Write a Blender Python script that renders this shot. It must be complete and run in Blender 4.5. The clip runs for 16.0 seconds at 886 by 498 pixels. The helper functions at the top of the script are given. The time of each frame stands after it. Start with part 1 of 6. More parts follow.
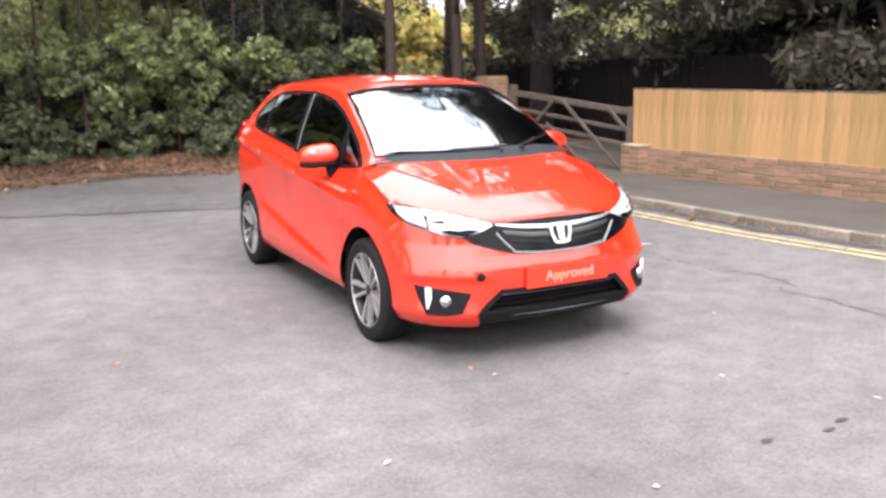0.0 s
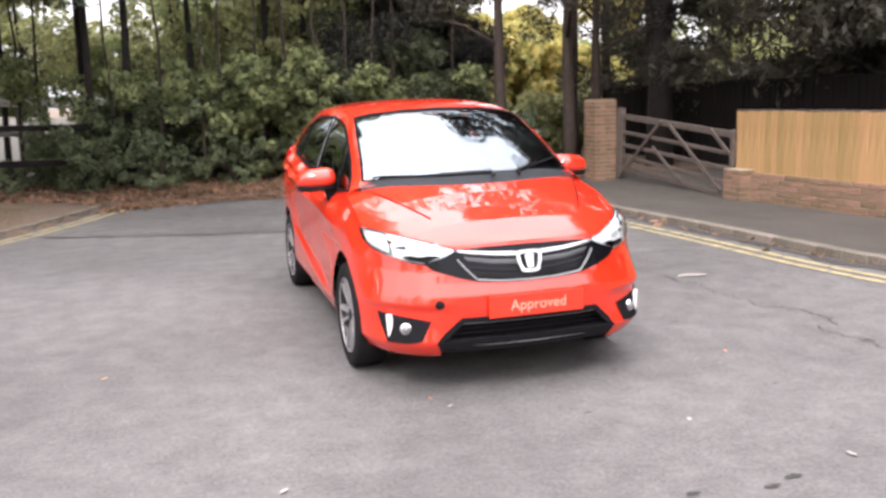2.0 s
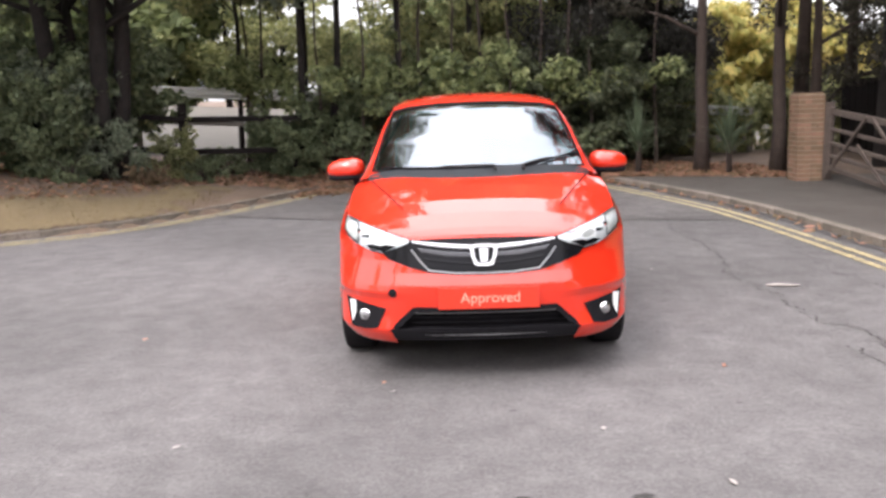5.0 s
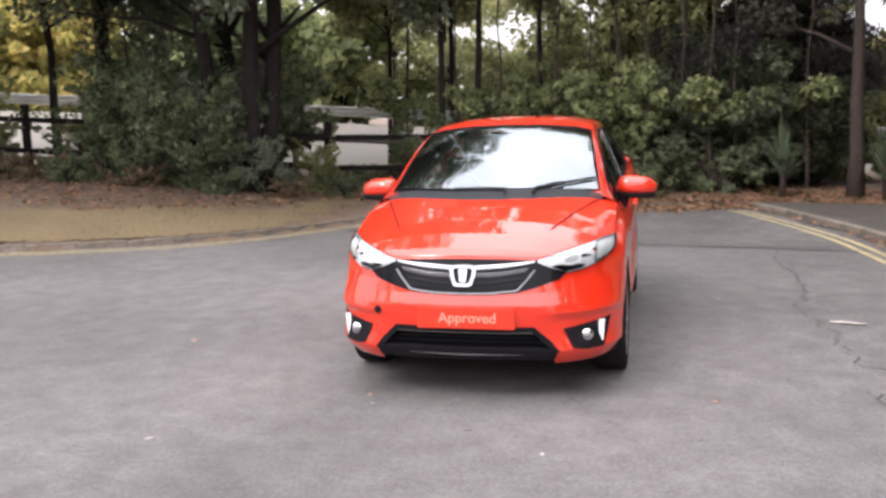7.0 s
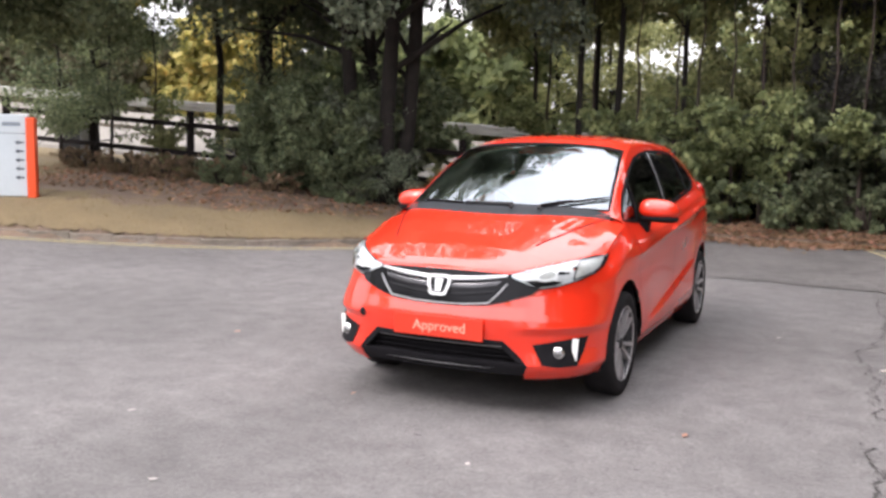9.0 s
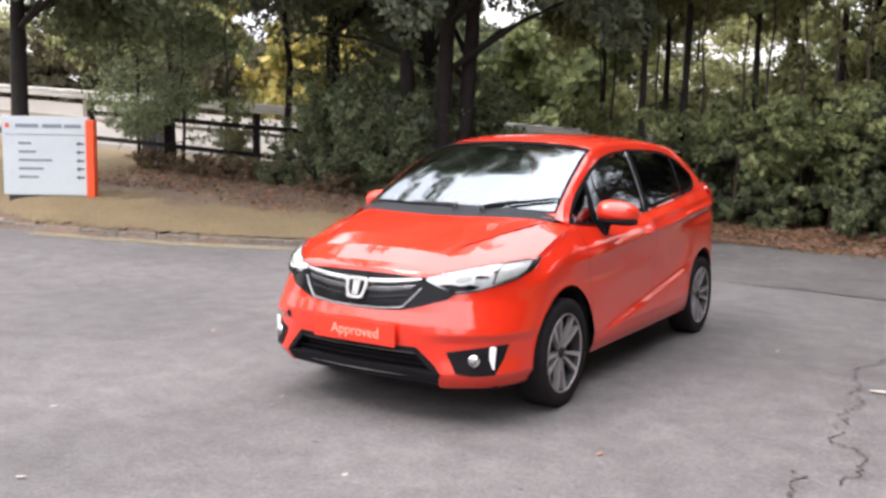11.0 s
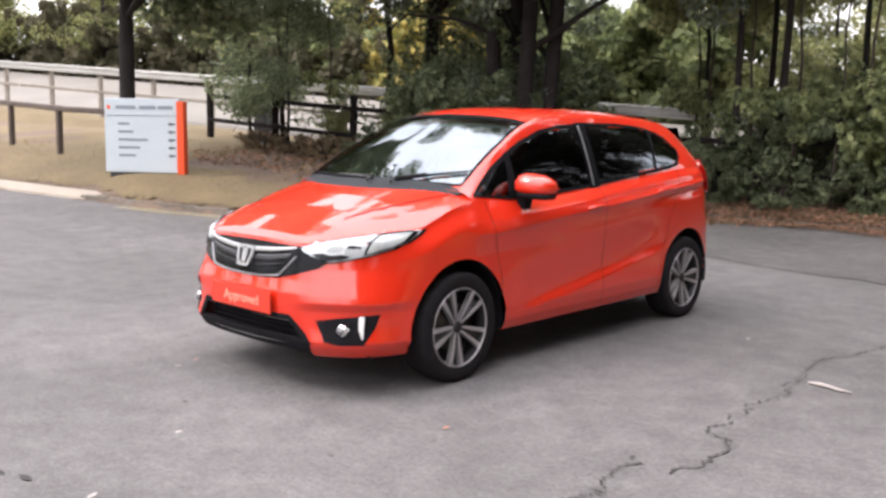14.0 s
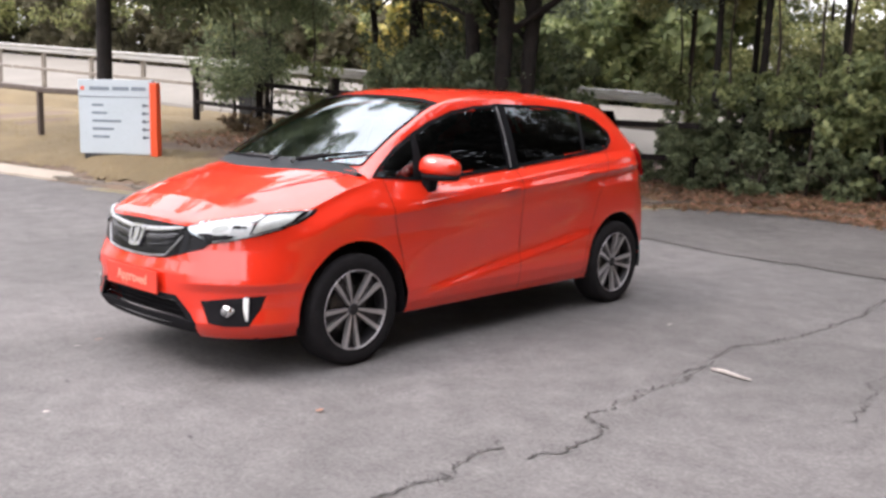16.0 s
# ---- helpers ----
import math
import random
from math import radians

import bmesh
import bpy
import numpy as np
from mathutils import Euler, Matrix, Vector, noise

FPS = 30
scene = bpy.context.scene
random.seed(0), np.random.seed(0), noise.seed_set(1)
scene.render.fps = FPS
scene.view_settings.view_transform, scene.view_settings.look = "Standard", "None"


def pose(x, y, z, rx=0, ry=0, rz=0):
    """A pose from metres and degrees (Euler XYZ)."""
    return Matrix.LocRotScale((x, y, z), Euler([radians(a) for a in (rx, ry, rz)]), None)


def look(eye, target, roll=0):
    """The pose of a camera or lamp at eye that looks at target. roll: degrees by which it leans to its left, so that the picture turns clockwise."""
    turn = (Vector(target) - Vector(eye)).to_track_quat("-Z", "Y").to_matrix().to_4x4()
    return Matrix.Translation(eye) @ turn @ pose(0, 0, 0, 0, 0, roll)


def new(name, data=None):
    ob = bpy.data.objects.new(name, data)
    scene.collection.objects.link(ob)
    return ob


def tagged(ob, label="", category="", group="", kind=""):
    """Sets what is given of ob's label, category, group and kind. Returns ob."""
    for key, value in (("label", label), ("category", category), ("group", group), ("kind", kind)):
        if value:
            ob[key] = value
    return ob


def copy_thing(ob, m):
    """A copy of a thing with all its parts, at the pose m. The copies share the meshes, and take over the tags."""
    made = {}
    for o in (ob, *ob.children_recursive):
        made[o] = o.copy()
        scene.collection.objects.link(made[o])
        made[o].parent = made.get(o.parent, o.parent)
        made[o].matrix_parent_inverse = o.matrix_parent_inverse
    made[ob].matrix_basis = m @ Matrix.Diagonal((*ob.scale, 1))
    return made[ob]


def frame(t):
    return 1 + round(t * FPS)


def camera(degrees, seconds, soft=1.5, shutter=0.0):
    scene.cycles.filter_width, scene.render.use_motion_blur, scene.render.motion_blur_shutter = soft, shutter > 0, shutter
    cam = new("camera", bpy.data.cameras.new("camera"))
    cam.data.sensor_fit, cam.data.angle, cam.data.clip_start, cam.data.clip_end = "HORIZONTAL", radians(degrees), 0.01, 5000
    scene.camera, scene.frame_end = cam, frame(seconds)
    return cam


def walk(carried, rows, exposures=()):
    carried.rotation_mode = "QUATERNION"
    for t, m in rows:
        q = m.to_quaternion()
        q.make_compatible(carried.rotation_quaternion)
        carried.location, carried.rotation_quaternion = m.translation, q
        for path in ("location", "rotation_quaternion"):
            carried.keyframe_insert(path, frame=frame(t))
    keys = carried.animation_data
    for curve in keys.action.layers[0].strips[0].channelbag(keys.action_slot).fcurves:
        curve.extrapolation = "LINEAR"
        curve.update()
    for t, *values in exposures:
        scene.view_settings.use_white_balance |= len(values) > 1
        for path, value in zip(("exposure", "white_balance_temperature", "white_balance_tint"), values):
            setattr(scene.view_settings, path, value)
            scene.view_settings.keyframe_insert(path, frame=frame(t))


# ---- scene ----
cam = camera(52.5, 16.0, 2.9, 0.4)
PATH = [
    (0, (-2.724, -6.055, 1.578), (-1.839, -4.305, 1.182), -1.2),
    (0.5, (-2.465, -6.168, 1.547), (-1.691, -4.361, 1.177), -1.7),
    (1, (-2.235, -6.234, 1.529), (-1.533, -4.398, 1.159), -2.4),
    (1.5, (-1.968, -6.269, 1.536), (-1.361, -4.394, 1.195), -2.1),
    (2, (-1.72, -6.335, 1.538), (-1.161, -4.443, 1.205), -2.0),
    (2.5, (-1.479, -6.468, 1.54), (-1.044, -4.543, 1.213), -1.4),
    (3, (-1.208, -6.443, 1.513), (-0.859, -4.499, 1.195), -2.1),
    (3.5, (-0.968, -6.587, 1.552), (-0.708, -4.631, 1.23), -2.3),
    (4, (-0.662, -6.682, 1.538), (-0.528, -4.712, 1.224), -1.5),
    (4.2, (-0.557, -6.65, 1.522), (-0.459, -4.679, 1.192), -1.6),
    (6.3, (0.637, -6.692, 1.475), (0.324, -4.74, 1.175), -1.0),
    (6.5, (0.74, -6.682, 1.494), (0.381, -4.735, 1.212), -0.8),
    (7, (0.991, -6.654, 1.487), (0.53, -4.728, 1.212), -1.5),
    (7.5, (1.247, -6.668, 1.494), (0.683, -4.769, 1.217), -0.8),
    (8, (1.497, -6.534, 1.474), (0.852, -4.658, 1.217), 0.5),
    (8.5, (1.768, -6.437, 1.433), (1.019, -4.594, 1.223), 0.6),
    (9, (2.054, -6.397, 1.426), (1.207, -4.6, 1.201), 1.1),
    (9.5, (2.213, -6.285, 1.406), (1.316, -4.511, 1.187), 0.8),
    (9.7, (2.306, -6.2, 1.432), (1.362, -4.45, 1.221), 1.7),
    (11.8, (3.242, -5.6, 1.401), (2.09, -3.985, 1.151), 0.9),
    (12, (3.362, -5.573, 1.396), (2.172, -3.986, 1.141), 1.4),
    (12.5, (3.521, -5.396, 1.382), (2.286, -3.841, 1.139), 1.5),
    (13, (3.637, -5.166, 1.383), (2.361, -3.645, 1.143), 1.9),
    (13.5, (3.798, -4.991, 1.374), (2.493, -3.496, 1.131), 1.4),
    (14, (3.983, -4.866, 1.373), (2.643, -3.405, 1.109), 1.0),
    (14.5, (4.134, -4.631, 1.355), (2.779, -3.182, 1.1), 1.5),
    (15, (4.25, -4.464, 1.367), (2.893, -3.019, 1.102), 1.9),
    (15.5, (4.364, -4.408, 1.361), (3.039, -2.941, 1.056), 2.2),
    (16, (4.389, -4.399, 1.355), (3.036, -2.957, 1.059), 1.4),
]
EXPOSURES = [(0.0, 1.31, 6500, 16), (1.0, 1.19, 6500, 16), (2.0, 1.02, 6500, 16), (3.5, 0.93, 6500, 16), (7.0, 0.74, 6500, 16), (8.5, 0.77, 6500, 16), (9.5, 0.87, 6500, 16), (12.5, 0.78, 6500, 16), (16.0, 0.79, 6500, 16)]
walk(cam, [(t, look(eye, target, roll)) for t, eye, target, roll in PATH], EXPOSURES)
# ---------------------------------------------------------------- world and light
SUN_AZ, SUN_EL = 215.0, 48.0
world = bpy.data.worlds.new("overcast_sky")
scene.world = world
world.use_nodes = True
wn, wl = world.node_tree.nodes, world.node_tree.links
wn.clear()
w_out = wn.new("ShaderNodeOutputWorld")
w_bg = wn.new("ShaderNodeBackground")
w_sky = wn.new("ShaderNodeTexSky")
w_sky.sky_type = "NISHITA"
w_sky.sun_disc = False
w_sky.sun_elevation = radians(SUN_EL)
w_sky.sun_rotation = radians(SUN_AZ)
w_sky.dust_density, w_sky.air_density = 4.0, 1.0
w_tc = wn.new("ShaderNodeTexCoord")
w_no = wn.new("ShaderNodeTexNoise")
w_no.inputs["Scale"].default_value = 3.2
w_no.inputs["Detail"].default_value = 5.0
w_ramp = wn.new("ShaderNodeValToRGB")
w_ramp.color_ramp.elements[0].position = 0.35
w_ramp.color_ramp.elements[0].color = (23.0, 23.6, 24.6, 1)
w_ramp.color_ramp.elements[1].position = 0.7
w_ramp.color_ramp.elements[1].color = (31.0, 30.8, 30.4, 1)
w_mix = wn.new("ShaderNodeMixRGB")
w_mix.inputs[0].default_value = 0.8
wl.new(w_tc.outputs["Generated"], w_no.inputs["Vector"])
wl.new(w_no.outputs["Fac"], w_ramp.inputs[0])
wl.new(w_sky.outputs[0], w_mix.inputs[1])
wl.new(w_ramp.outputs[0], w_mix.inputs[2])
w_sep = wn.new("ShaderNodeSeparateXYZ")
w_up = wn.new("ShaderNodeMapRange")
w_up.inputs["From Min"].default_value, w_up.inputs["From Max"].default_value = 0.0, 1.0
w_up.inputs["To Min"].default_value, w_up.inputs["To Max"].default_value = 0.20, 1.0
w_dim = wn.new("ShaderNodeMixRGB")
w_dim.blend_type = "MULTIPLY"
w_dim.inputs[0].default_value = 1.0
wl.new(w_tc.outputs["Generated"], w_sep.inputs[0])
wl.new(w_sep.outputs["Z"], w_up.inputs[0])
wl.new(w_mix.outputs[0], w_dim.inputs[1])
wl.new(w_up.outputs[0], w_dim.inputs[2])
wl.new(w_dim.outputs[0], w_bg.inputs[0])
w_bg.inputs[1].default_value = 0.15
wl.new(w_bg.outputs[0], w_out.inputs[0])

sun = new("sun", bpy.data.lights.new("sun", "SUN"))
sun.data.energy, sun.data.angle, sun.data.color = 0.9, radians(14), (1.0, 0.96, 0.9)
az = radians(SUN_AZ)
sun_from = Vector((math.sin(az) * math.cos(radians(SUN_EL)), math.cos(az) * math.cos(radians(SUN_EL)), math.sin(radians(SUN_EL))))
sun.matrix_world = look(sun_from * 60, (0, 0, 0))


# ---------------------------------------------------------------- materials
def material(name, base, rough=0.7, metal=0.0, other=None, scale=8.0, fine=60.0, mix=0.5, bump=0.0, bump_scale=40.0, coat=0.0, island=0.0, per_object=0.0, spec=0.5, stretch=(1, 1, 1), coat_ior=1.5):
    """Principled surface with variation at two scales, in metres."""
    m = bpy.data.materials.new(name)
    m.use_nodes = True
    n, l = m.node_tree.nodes, m.node_tree.links
    b = n["Principled BSDF"]
    b.inputs["Roughness"].default_value = rough
    b.inputs["Metallic"].default_value = metal
    b.inputs["Coat Weight"].default_value = coat
    b.inputs["Coat Roughness"].default_value = 0.02
    b.inputs["Coat IOR"].default_value = coat_ior
    b.inputs["Specular IOR Level"].default_value = spec
    tc = n.new("ShaderNodeTexCoord")
    mp = n.new("ShaderNodeMapping")
    mp.inputs["Scale"].default_value = stretch
    l.new(tc.outputs["Object"], mp.inputs["Vector"])
    if other is None:
        other = tuple(c * 0.8 for c in base)
    big, small = n.new("ShaderNodeTexNoise"), n.new("ShaderNodeTexNoise")
    big.inputs["Scale"].default_value, small.inputs["Scale"].default_value = scale, fine
    big.inputs["Detail"].default_value, small.inputs["Detail"].default_value = 5, 3
    l.new(mp.outputs[0], big.inputs["Vector"])
    l.new(mp.outputs[0], small.inputs["Vector"])
    add = n.new("ShaderNodeMath")
    add.operation = "MULTIPLY_ADD"
    l.new(small.outputs["Fac"], add.inputs[0])
    add.inputs[1].default_value = mix
    half = n.new("ShaderNodeMath")
    half.operation = "MULTIPLY_ADD"
    l.new(big.outputs["Fac"], half.inputs[0])
    half.inputs[1].default_value = 1.0 - mix
    half.inputs[2].default_value = 0.0
    l.new(half.outputs[0], add.inputs[2])
    ramp = n.new("ShaderNodeValToRGB")
    ramp.color_ramp.elements[0].position, ramp.color_ramp.elements[1].position = 0.34, 0.66
    ramp.color_ramp.elements[0].color, ramp.color_ramp.elements[1].color = (*other, 1), (*base, 1)
    l.new(add.outputs[0], ramp.inputs[0])
    colour = ramp.outputs[0]
    for amount, node, socket in ((island, "ShaderNodeNewGeometry", "Random Per Island"), (per_object, "ShaderNodeObjectInfo", "Random")):
        if amount:
            src, hsv, mr = n.new(node), n.new("ShaderNodeHueSaturation"), n.new("ShaderNodeMapRange")
            l.new(src.outputs[socket], mr.inputs[0])
            mr.inputs["To Min"].default_value, mr.inputs["To Max"].default_value = 1 - amount, 1 + amount
            l.new(mr.outputs[0], hsv.inputs["Value"])
            mr2 = n.new("ShaderNodeMapRange")
            l.new(src.outputs[socket], mr2.inputs[0])
            mr2.inputs["To Min"].default_value, mr2.inputs["To Max"].default_value = 0.5 + amount * 0.05, 0.5 - amount * 0.05
            l.new(mr2.outputs[0], hsv.inputs["Hue"])
            l.new(colour, hsv.inputs["Color"])
            colour = hsv.outputs[0]
    l.new(colour, b.inputs["Base Color"])
    if bump:
        bt, bn = n.new("ShaderNodeTexNoise"), n.new("ShaderNodeBump")
        bt.inputs["Scale"].default_value, bt.inputs["Detail"].default_value = bump_scale, 6
        l.new(mp.outputs[0], bt.inputs["Vector"])
        l.new(bt.outputs["Fac"], bn.inputs["Height"])
        bn.inputs["Strength"].default_value, bn.inputs["Distance"].default_value = bump, 0.02
        l.new(bn.outputs[0], b.inputs["Normal"])
    return m


def glass_material(name, tint, ior=1.75):
    """A thin pane: what is behind it, tinted, under a mirror that grows towards grazing angles."""
    m = bpy.data.materials.new(name)
    m.use_nodes = True
    n, l = m.node_tree.nodes, m.node_tree.links
    n.remove(n["Principled BSDF"])
    tr, gl, mx, fr = n.new("ShaderNodeBsdfTransparent"), n.new("ShaderNodeBsdfGlossy"), n.new("ShaderNodeMixShader"), n.new("ShaderNodeFresnel")
    tr.inputs[0].default_value = (*tint, 1)
    gl.inputs["Roughness"].default_value = 0.015
    gl.inputs[0].default_value = (0.86, 0.94, 1.0, 1)
    fr.inputs[0].default_value = ior
    l.new(fr.outputs[0], mx.inputs[0])
    l.new(tr.outputs[0], mx.inputs[1])
    l.new(gl.outputs[0], mx.inputs[2])
    l.new(mx.outputs[0], n["Material Output"].inputs[0])
    return m


def leaf_material(name, light, dark, rough=0.6, island=0.45):
    m = material(name, light, rough, other=dark, scale=0.5, fine=3.0, mix=0.4, island=island, spec=0.35)
    n, l = m.node_tree.nodes, m.node_tree.links
    b = n["Principled BSDF"]
    colour = b.inputs["Base Color"].links[0].from_socket
    tl, mx = n.new("ShaderNodeBsdfTranslucent"), n.new("ShaderNodeMixShader")
    l.new(colour, tl.inputs[0])
    mx.inputs[0].default_value = 0.5
    l.new(b.outputs[0], mx.inputs[1])
    l.new(tl.outputs[0], mx.inputs[2])
    l.new(mx.outputs[0], n["Material Output"].inputs[0])
    return m


M_PAINT = material("red_orange_paint", (0.66, 0.028, 0.009), 0.5, 0.0, (0.62, 0.025, 0.008), 3, 400, 0.3, coat=1.0, spec=0.05, coat_ior=1.72)
M_BLACK = material("black_plastic", (0.018, 0.018, 0.02), 0.45, 0, (0.012, 0.012, 0.013), 20, 300, 0.5, 0.1, 300)
M_RUBBER = material("tyre_rubber", (0.019, 0.0175, 0.019), 0.9, 0, (0.012, 0.011, 0.012), 14, 90, 0.5, 0.25, 120, spec=0.1)
M_CHROME = material("chrome", (0.86, 0.87, 0.88), 0.09, 1.0, (0.8, 0.81, 0.82), 10, 80, 0.5)
M_SATIN = material("satin_silver", (0.42, 0.42, 0.43), 0.3, 0.7, (0.36, 0.36, 0.37), 20, 120, 0.5)
M_RIMDARK = material("dark_wheel_paint", (0.014, 0.013, 0.015), 0.45, 0.2, (0.010, 0.009, 0.011), 20, 90, 0.5)
M_RIMFACE = material("machined_alloy", (0.46, 0.44, 0.45), 0.34, 0.6, (0.38, 0.36, 0.37), 20, 200, 0.5)
M_GLASS = glass_material("windscreen_glass", (0.50, 0.58, 0.62), 2.6)
M_PRIVACY = glass_material("dark_side_glass", (0.07, 0.075, 0.085), 1.9)
M_CLEAR = glass_material("clear_lamp_cover", (0.96, 0.97, 0.98), 1.2)
M_SEAL = material("matte_rubber_seal", (0.007, 0.007, 0.008), 0.8, 0, (0.005, 0.005, 0.006), 20, 200, 0.5, spec=0.08)
M_MATTE = material("matte_black_plastic", (0.014, 0.013, 0.015), 0.85, 0, (0.009, 0.0085, 0.010), 20, 200, 0.5, spec=0.08)
M_GRILLE = material("grille_black", (0.006, 0.006, 0.008), 0.12, 0, (0.004, 0.004, 0.005), 10, 100, 0.5, spec=0.16)
M_SCUTTLE = material("grey_scuttle_plastic", (0.020, 0.022, 0.026), 0.62, 0, (0.014, 0.016, 0.019), 20, 200, 0.5, spec=0.2)
M_BAR = material("bright_trim", (0.56, 0.56, 0.57), 0.2, 0.75, (0.5, 0.5, 0.51), 10, 80, 0.5)
M_LENSGREY = material("grey_outer_lens", (0.58, 0.59, 0.56), 0.2, 0.05, (0.42, 0.43, 0.41), 20, 90, 0.5, coat=0.5)
M_SLATGREY = material("grey_trim", (0.25, 0.25, 0.255), 0.3, 0.4, (0.21, 0.21, 0.215), 20, 90, 0.5)
M_LAMP = material("bright_lamp_housing", (0.62, 0.63, 0.62), 0.25, 0.0, (0.48, 0.49, 0.49), 14, 90, 0.5)
M_STEEL = material("dull_steel", (0.07, 0.066, 0.066), 0.5, 0.8, (0.11, 0.105, 0.1), 20, 90, 0.5)
M_DARKSLAT = material("dark_silver", (0.075, 0.075, 0.08), 0.2, 0.6, (0.055, 0.055, 0.06), 20, 90, 0.5)
M_WHITE = material("white_plastic", (0.8, 0.8, 0.79), 0.35, 0, (0.74, 0.74, 0.73), 20, 200, 0.5)
M_PLATE = material("red_plate", (0.62, 0.033, 0.011), 0.35, 0, (0.58, 0.03, 0.01), 10, 80, 0.5, coat=0.4)
M_LENSRED = material("red_lamp_lens", (0.45, 0.01, 0.01), 0.12, 0, (0.35, 0.008, 0.008), 20, 100, 0.5, coat=0.8)
M_SEAT = material("dark_seat_fabric", (0.03, 0.03, 0.033), 0.9, 0, (0.02, 0.02, 0.022), 30, 300, 0.5)
M_ASPHALT = material("worn_asphalt", (0.143, 0.134, 0.132), 0.85, 0, (0.076, 0.070, 0.069), 4.5, 60, 0.62, 0.5, 130)
M_DAMP = material("dirty_asphalt_stain", (0.080, 0.072, 0.068), 0.85, 0, (0.042, 0.037, 0.035), 3.0, 40, 0.5, 0.5, 130)
M_ASPHALT2 = material("older_dark_asphalt", (0.132, 0.122, 0.118), 0.88, 0, (0.066, 0.060, 0.058), 4.5, 60, 0.6, 0.7, 130)


def weathered(m, amount, speckle=24.0, patch_scale=0.45):
    """Adds stone speckle and broad worn patches to a road surface."""
    n, l = m.node_tree.nodes, m.node_tree.links
    b = n["Principled BSDF"]
    src = b.inputs["Base Color"].links[0].from_socket
    tc = n.new("ShaderNodeTexCoord")
    for scale, detail, amt in ((speckle, 3, amount), (patch_scale, 4, amount * 1.5), (speckle * 0.22, 5, amount * 0.7), (0.17, 3, amount * 1.2)):
        nz, mr, hsv = n.new("ShaderNodeTexNoise"), n.new("ShaderNodeMapRange"), n.new("ShaderNodeHueSaturation")
        nz.inputs["Scale"].default_value, nz.inputs["Detail"].default_value = scale, detail
        mr.inputs["From Min"].default_value, mr.inputs["From Max"].default_value = 0.3, 0.7
        mr.inputs["To Min"].default_value, mr.inputs["To Max"].default_value = 1 - amt, 1 + amt
        l.new(tc.outputs["Object"], nz.inputs["Vector"])
        l.new(nz.outputs["Fac"], mr.inputs[0])
        l.new(mr.outputs[0], hsv.inputs["Value"])
        l.new(src, hsv.inputs["Color"])
        src = hsv.outputs[0]
    l.new(src, b.inputs["Base Color"])


weathered(M_ASPHALT, 0.13)
weathered(M_ASPHALT2, 0.2)
M_PATH = material("grey_footway_tarmac", (0.080, 0.068, 0.058), 0.9, 0, (0.042, 0.035, 0.030), 1.2, 60, 0.5, 0.5, 90)
M_CRACK = material("crack_dirt", (0.050, 0.046, 0.043), 0.95, 0, (0.028, 0.026, 0.025), 12, 60, 0.5)
M_KERB = material("concrete_kerb", (0.235, 0.20, 0.165), 0.9, 0, (0.085, 0.070, 0.056), 5, 50, 0.55, 0.4, 60, per_object=0.15)
M_YELLOW = material("worn_yellow_paint", (0.46, 0.375, 0.19), 0.8, 0, (0.22, 0.185, 0.115), 5, 45, 0.6, 0.3, 90)
M_SOIL = material("leafy_soil", (0.165, 0.112, 0.078), 0.95, 0, (0.075, 0.053, 0.039), 1.5, 22, 0.6, 0.8, 25)
M_GRASS = material("dry_grass", (0.188, 0.137, 0.072), 0.95, 0, (0.11, 0.083, 0.045), 0.9, 26, 0.5, 0.8, 40)
M_BLADE = leaf_material("grass_blades", (0.265, 0.205, 0.105), (0.18, 0.14, 0.073), 0.8, 0.2)
M_ROADPALE = material("pale_road_surface", (0.21, 0.19, 0.168), 0.85, 0, (0.15, 0.135, 0.118), 0.5, 20, 0.5, 0.2, 40)
M_BRICK = material("orange_brick", (0.245, 0.152, 0.096), 0.88, 0, (0.16, 0.098, 0.064), 9, 70, 0.5, 0.4, 70, per_object=0.3)
M_MORTAR = material("lime_mortar", (0.36, 0.30, 0.225), 0.95, 0, (0.27, 0.22, 0.165), 6, 60, 0.5, 0.4, 60)
M_BOARD = material("new_fence_board", (0.41, 0.258, 0.112), 0.75, 0, (0.245, 0.14, 0.056), 3, 30, 0.45, 0.25, 30, per_object=0.2, stretch=(1, 1, 0.10))
M_OLDWOOD = material("weathered_wood", (0.118, 0.09, 0.076), 0.9, 0, (0.062, 0.047, 0.040), 5, 40, 0.5, 0.4, 40)
M_DARKWOOD = material("near_black_timber", (0.016, 0.012, 0.012), 0.9, 0, (0.009, 0.0075, 0.0075), 3, 30, 0.5, 0.3, 30, spec=0.15)
M_GREYWOOD = material("bleached_grey_timber", (0.30, 0.27, 0.235), 0.9, 0, (0.19, 0.165, 0.14), 5, 40, 0.5, 0.3, 40)
M_GALV = material("galvanised_steel", (0.74, 0.73, 0.70), 0.42, 0.15, (0.60, 0.59, 0.57), 4, 40, 0.5)
M_BARK = material("dark_bark", (0.027, 0.021, 0.019), 0.95, 0, (0.012, 0.0095, 0.009), 6, 30, 0.5, 0.8, 26)
M_BARKBROWN = material("brown_pine_bark", (0.062, 0.043, 0.035), 0.95, 0, (0.030, 0.021, 0.017), 6, 30, 0.5, 0.8, 26)
M_LEAF_DARK = leaf_material("dark_evergreen_leaf", (0.265, 0.315, 0.175), (0.135, 0.162, 0.094))
# near-black leaves: shade under the trees is put into their colour
M_LEAF_BLACK = leaf_material("shade_toned_leaf", (0.062, 0.06, 0.052), (0.030, 0.029, 0.026))
# evergreen leaf again, darkened to put shade into the hedge's right half
M_LEAF_DEEP = leaf_material("shaded_evergreen_leaf", (0.13, 0.15, 0.088), (0.070, 0.080, 0.048))
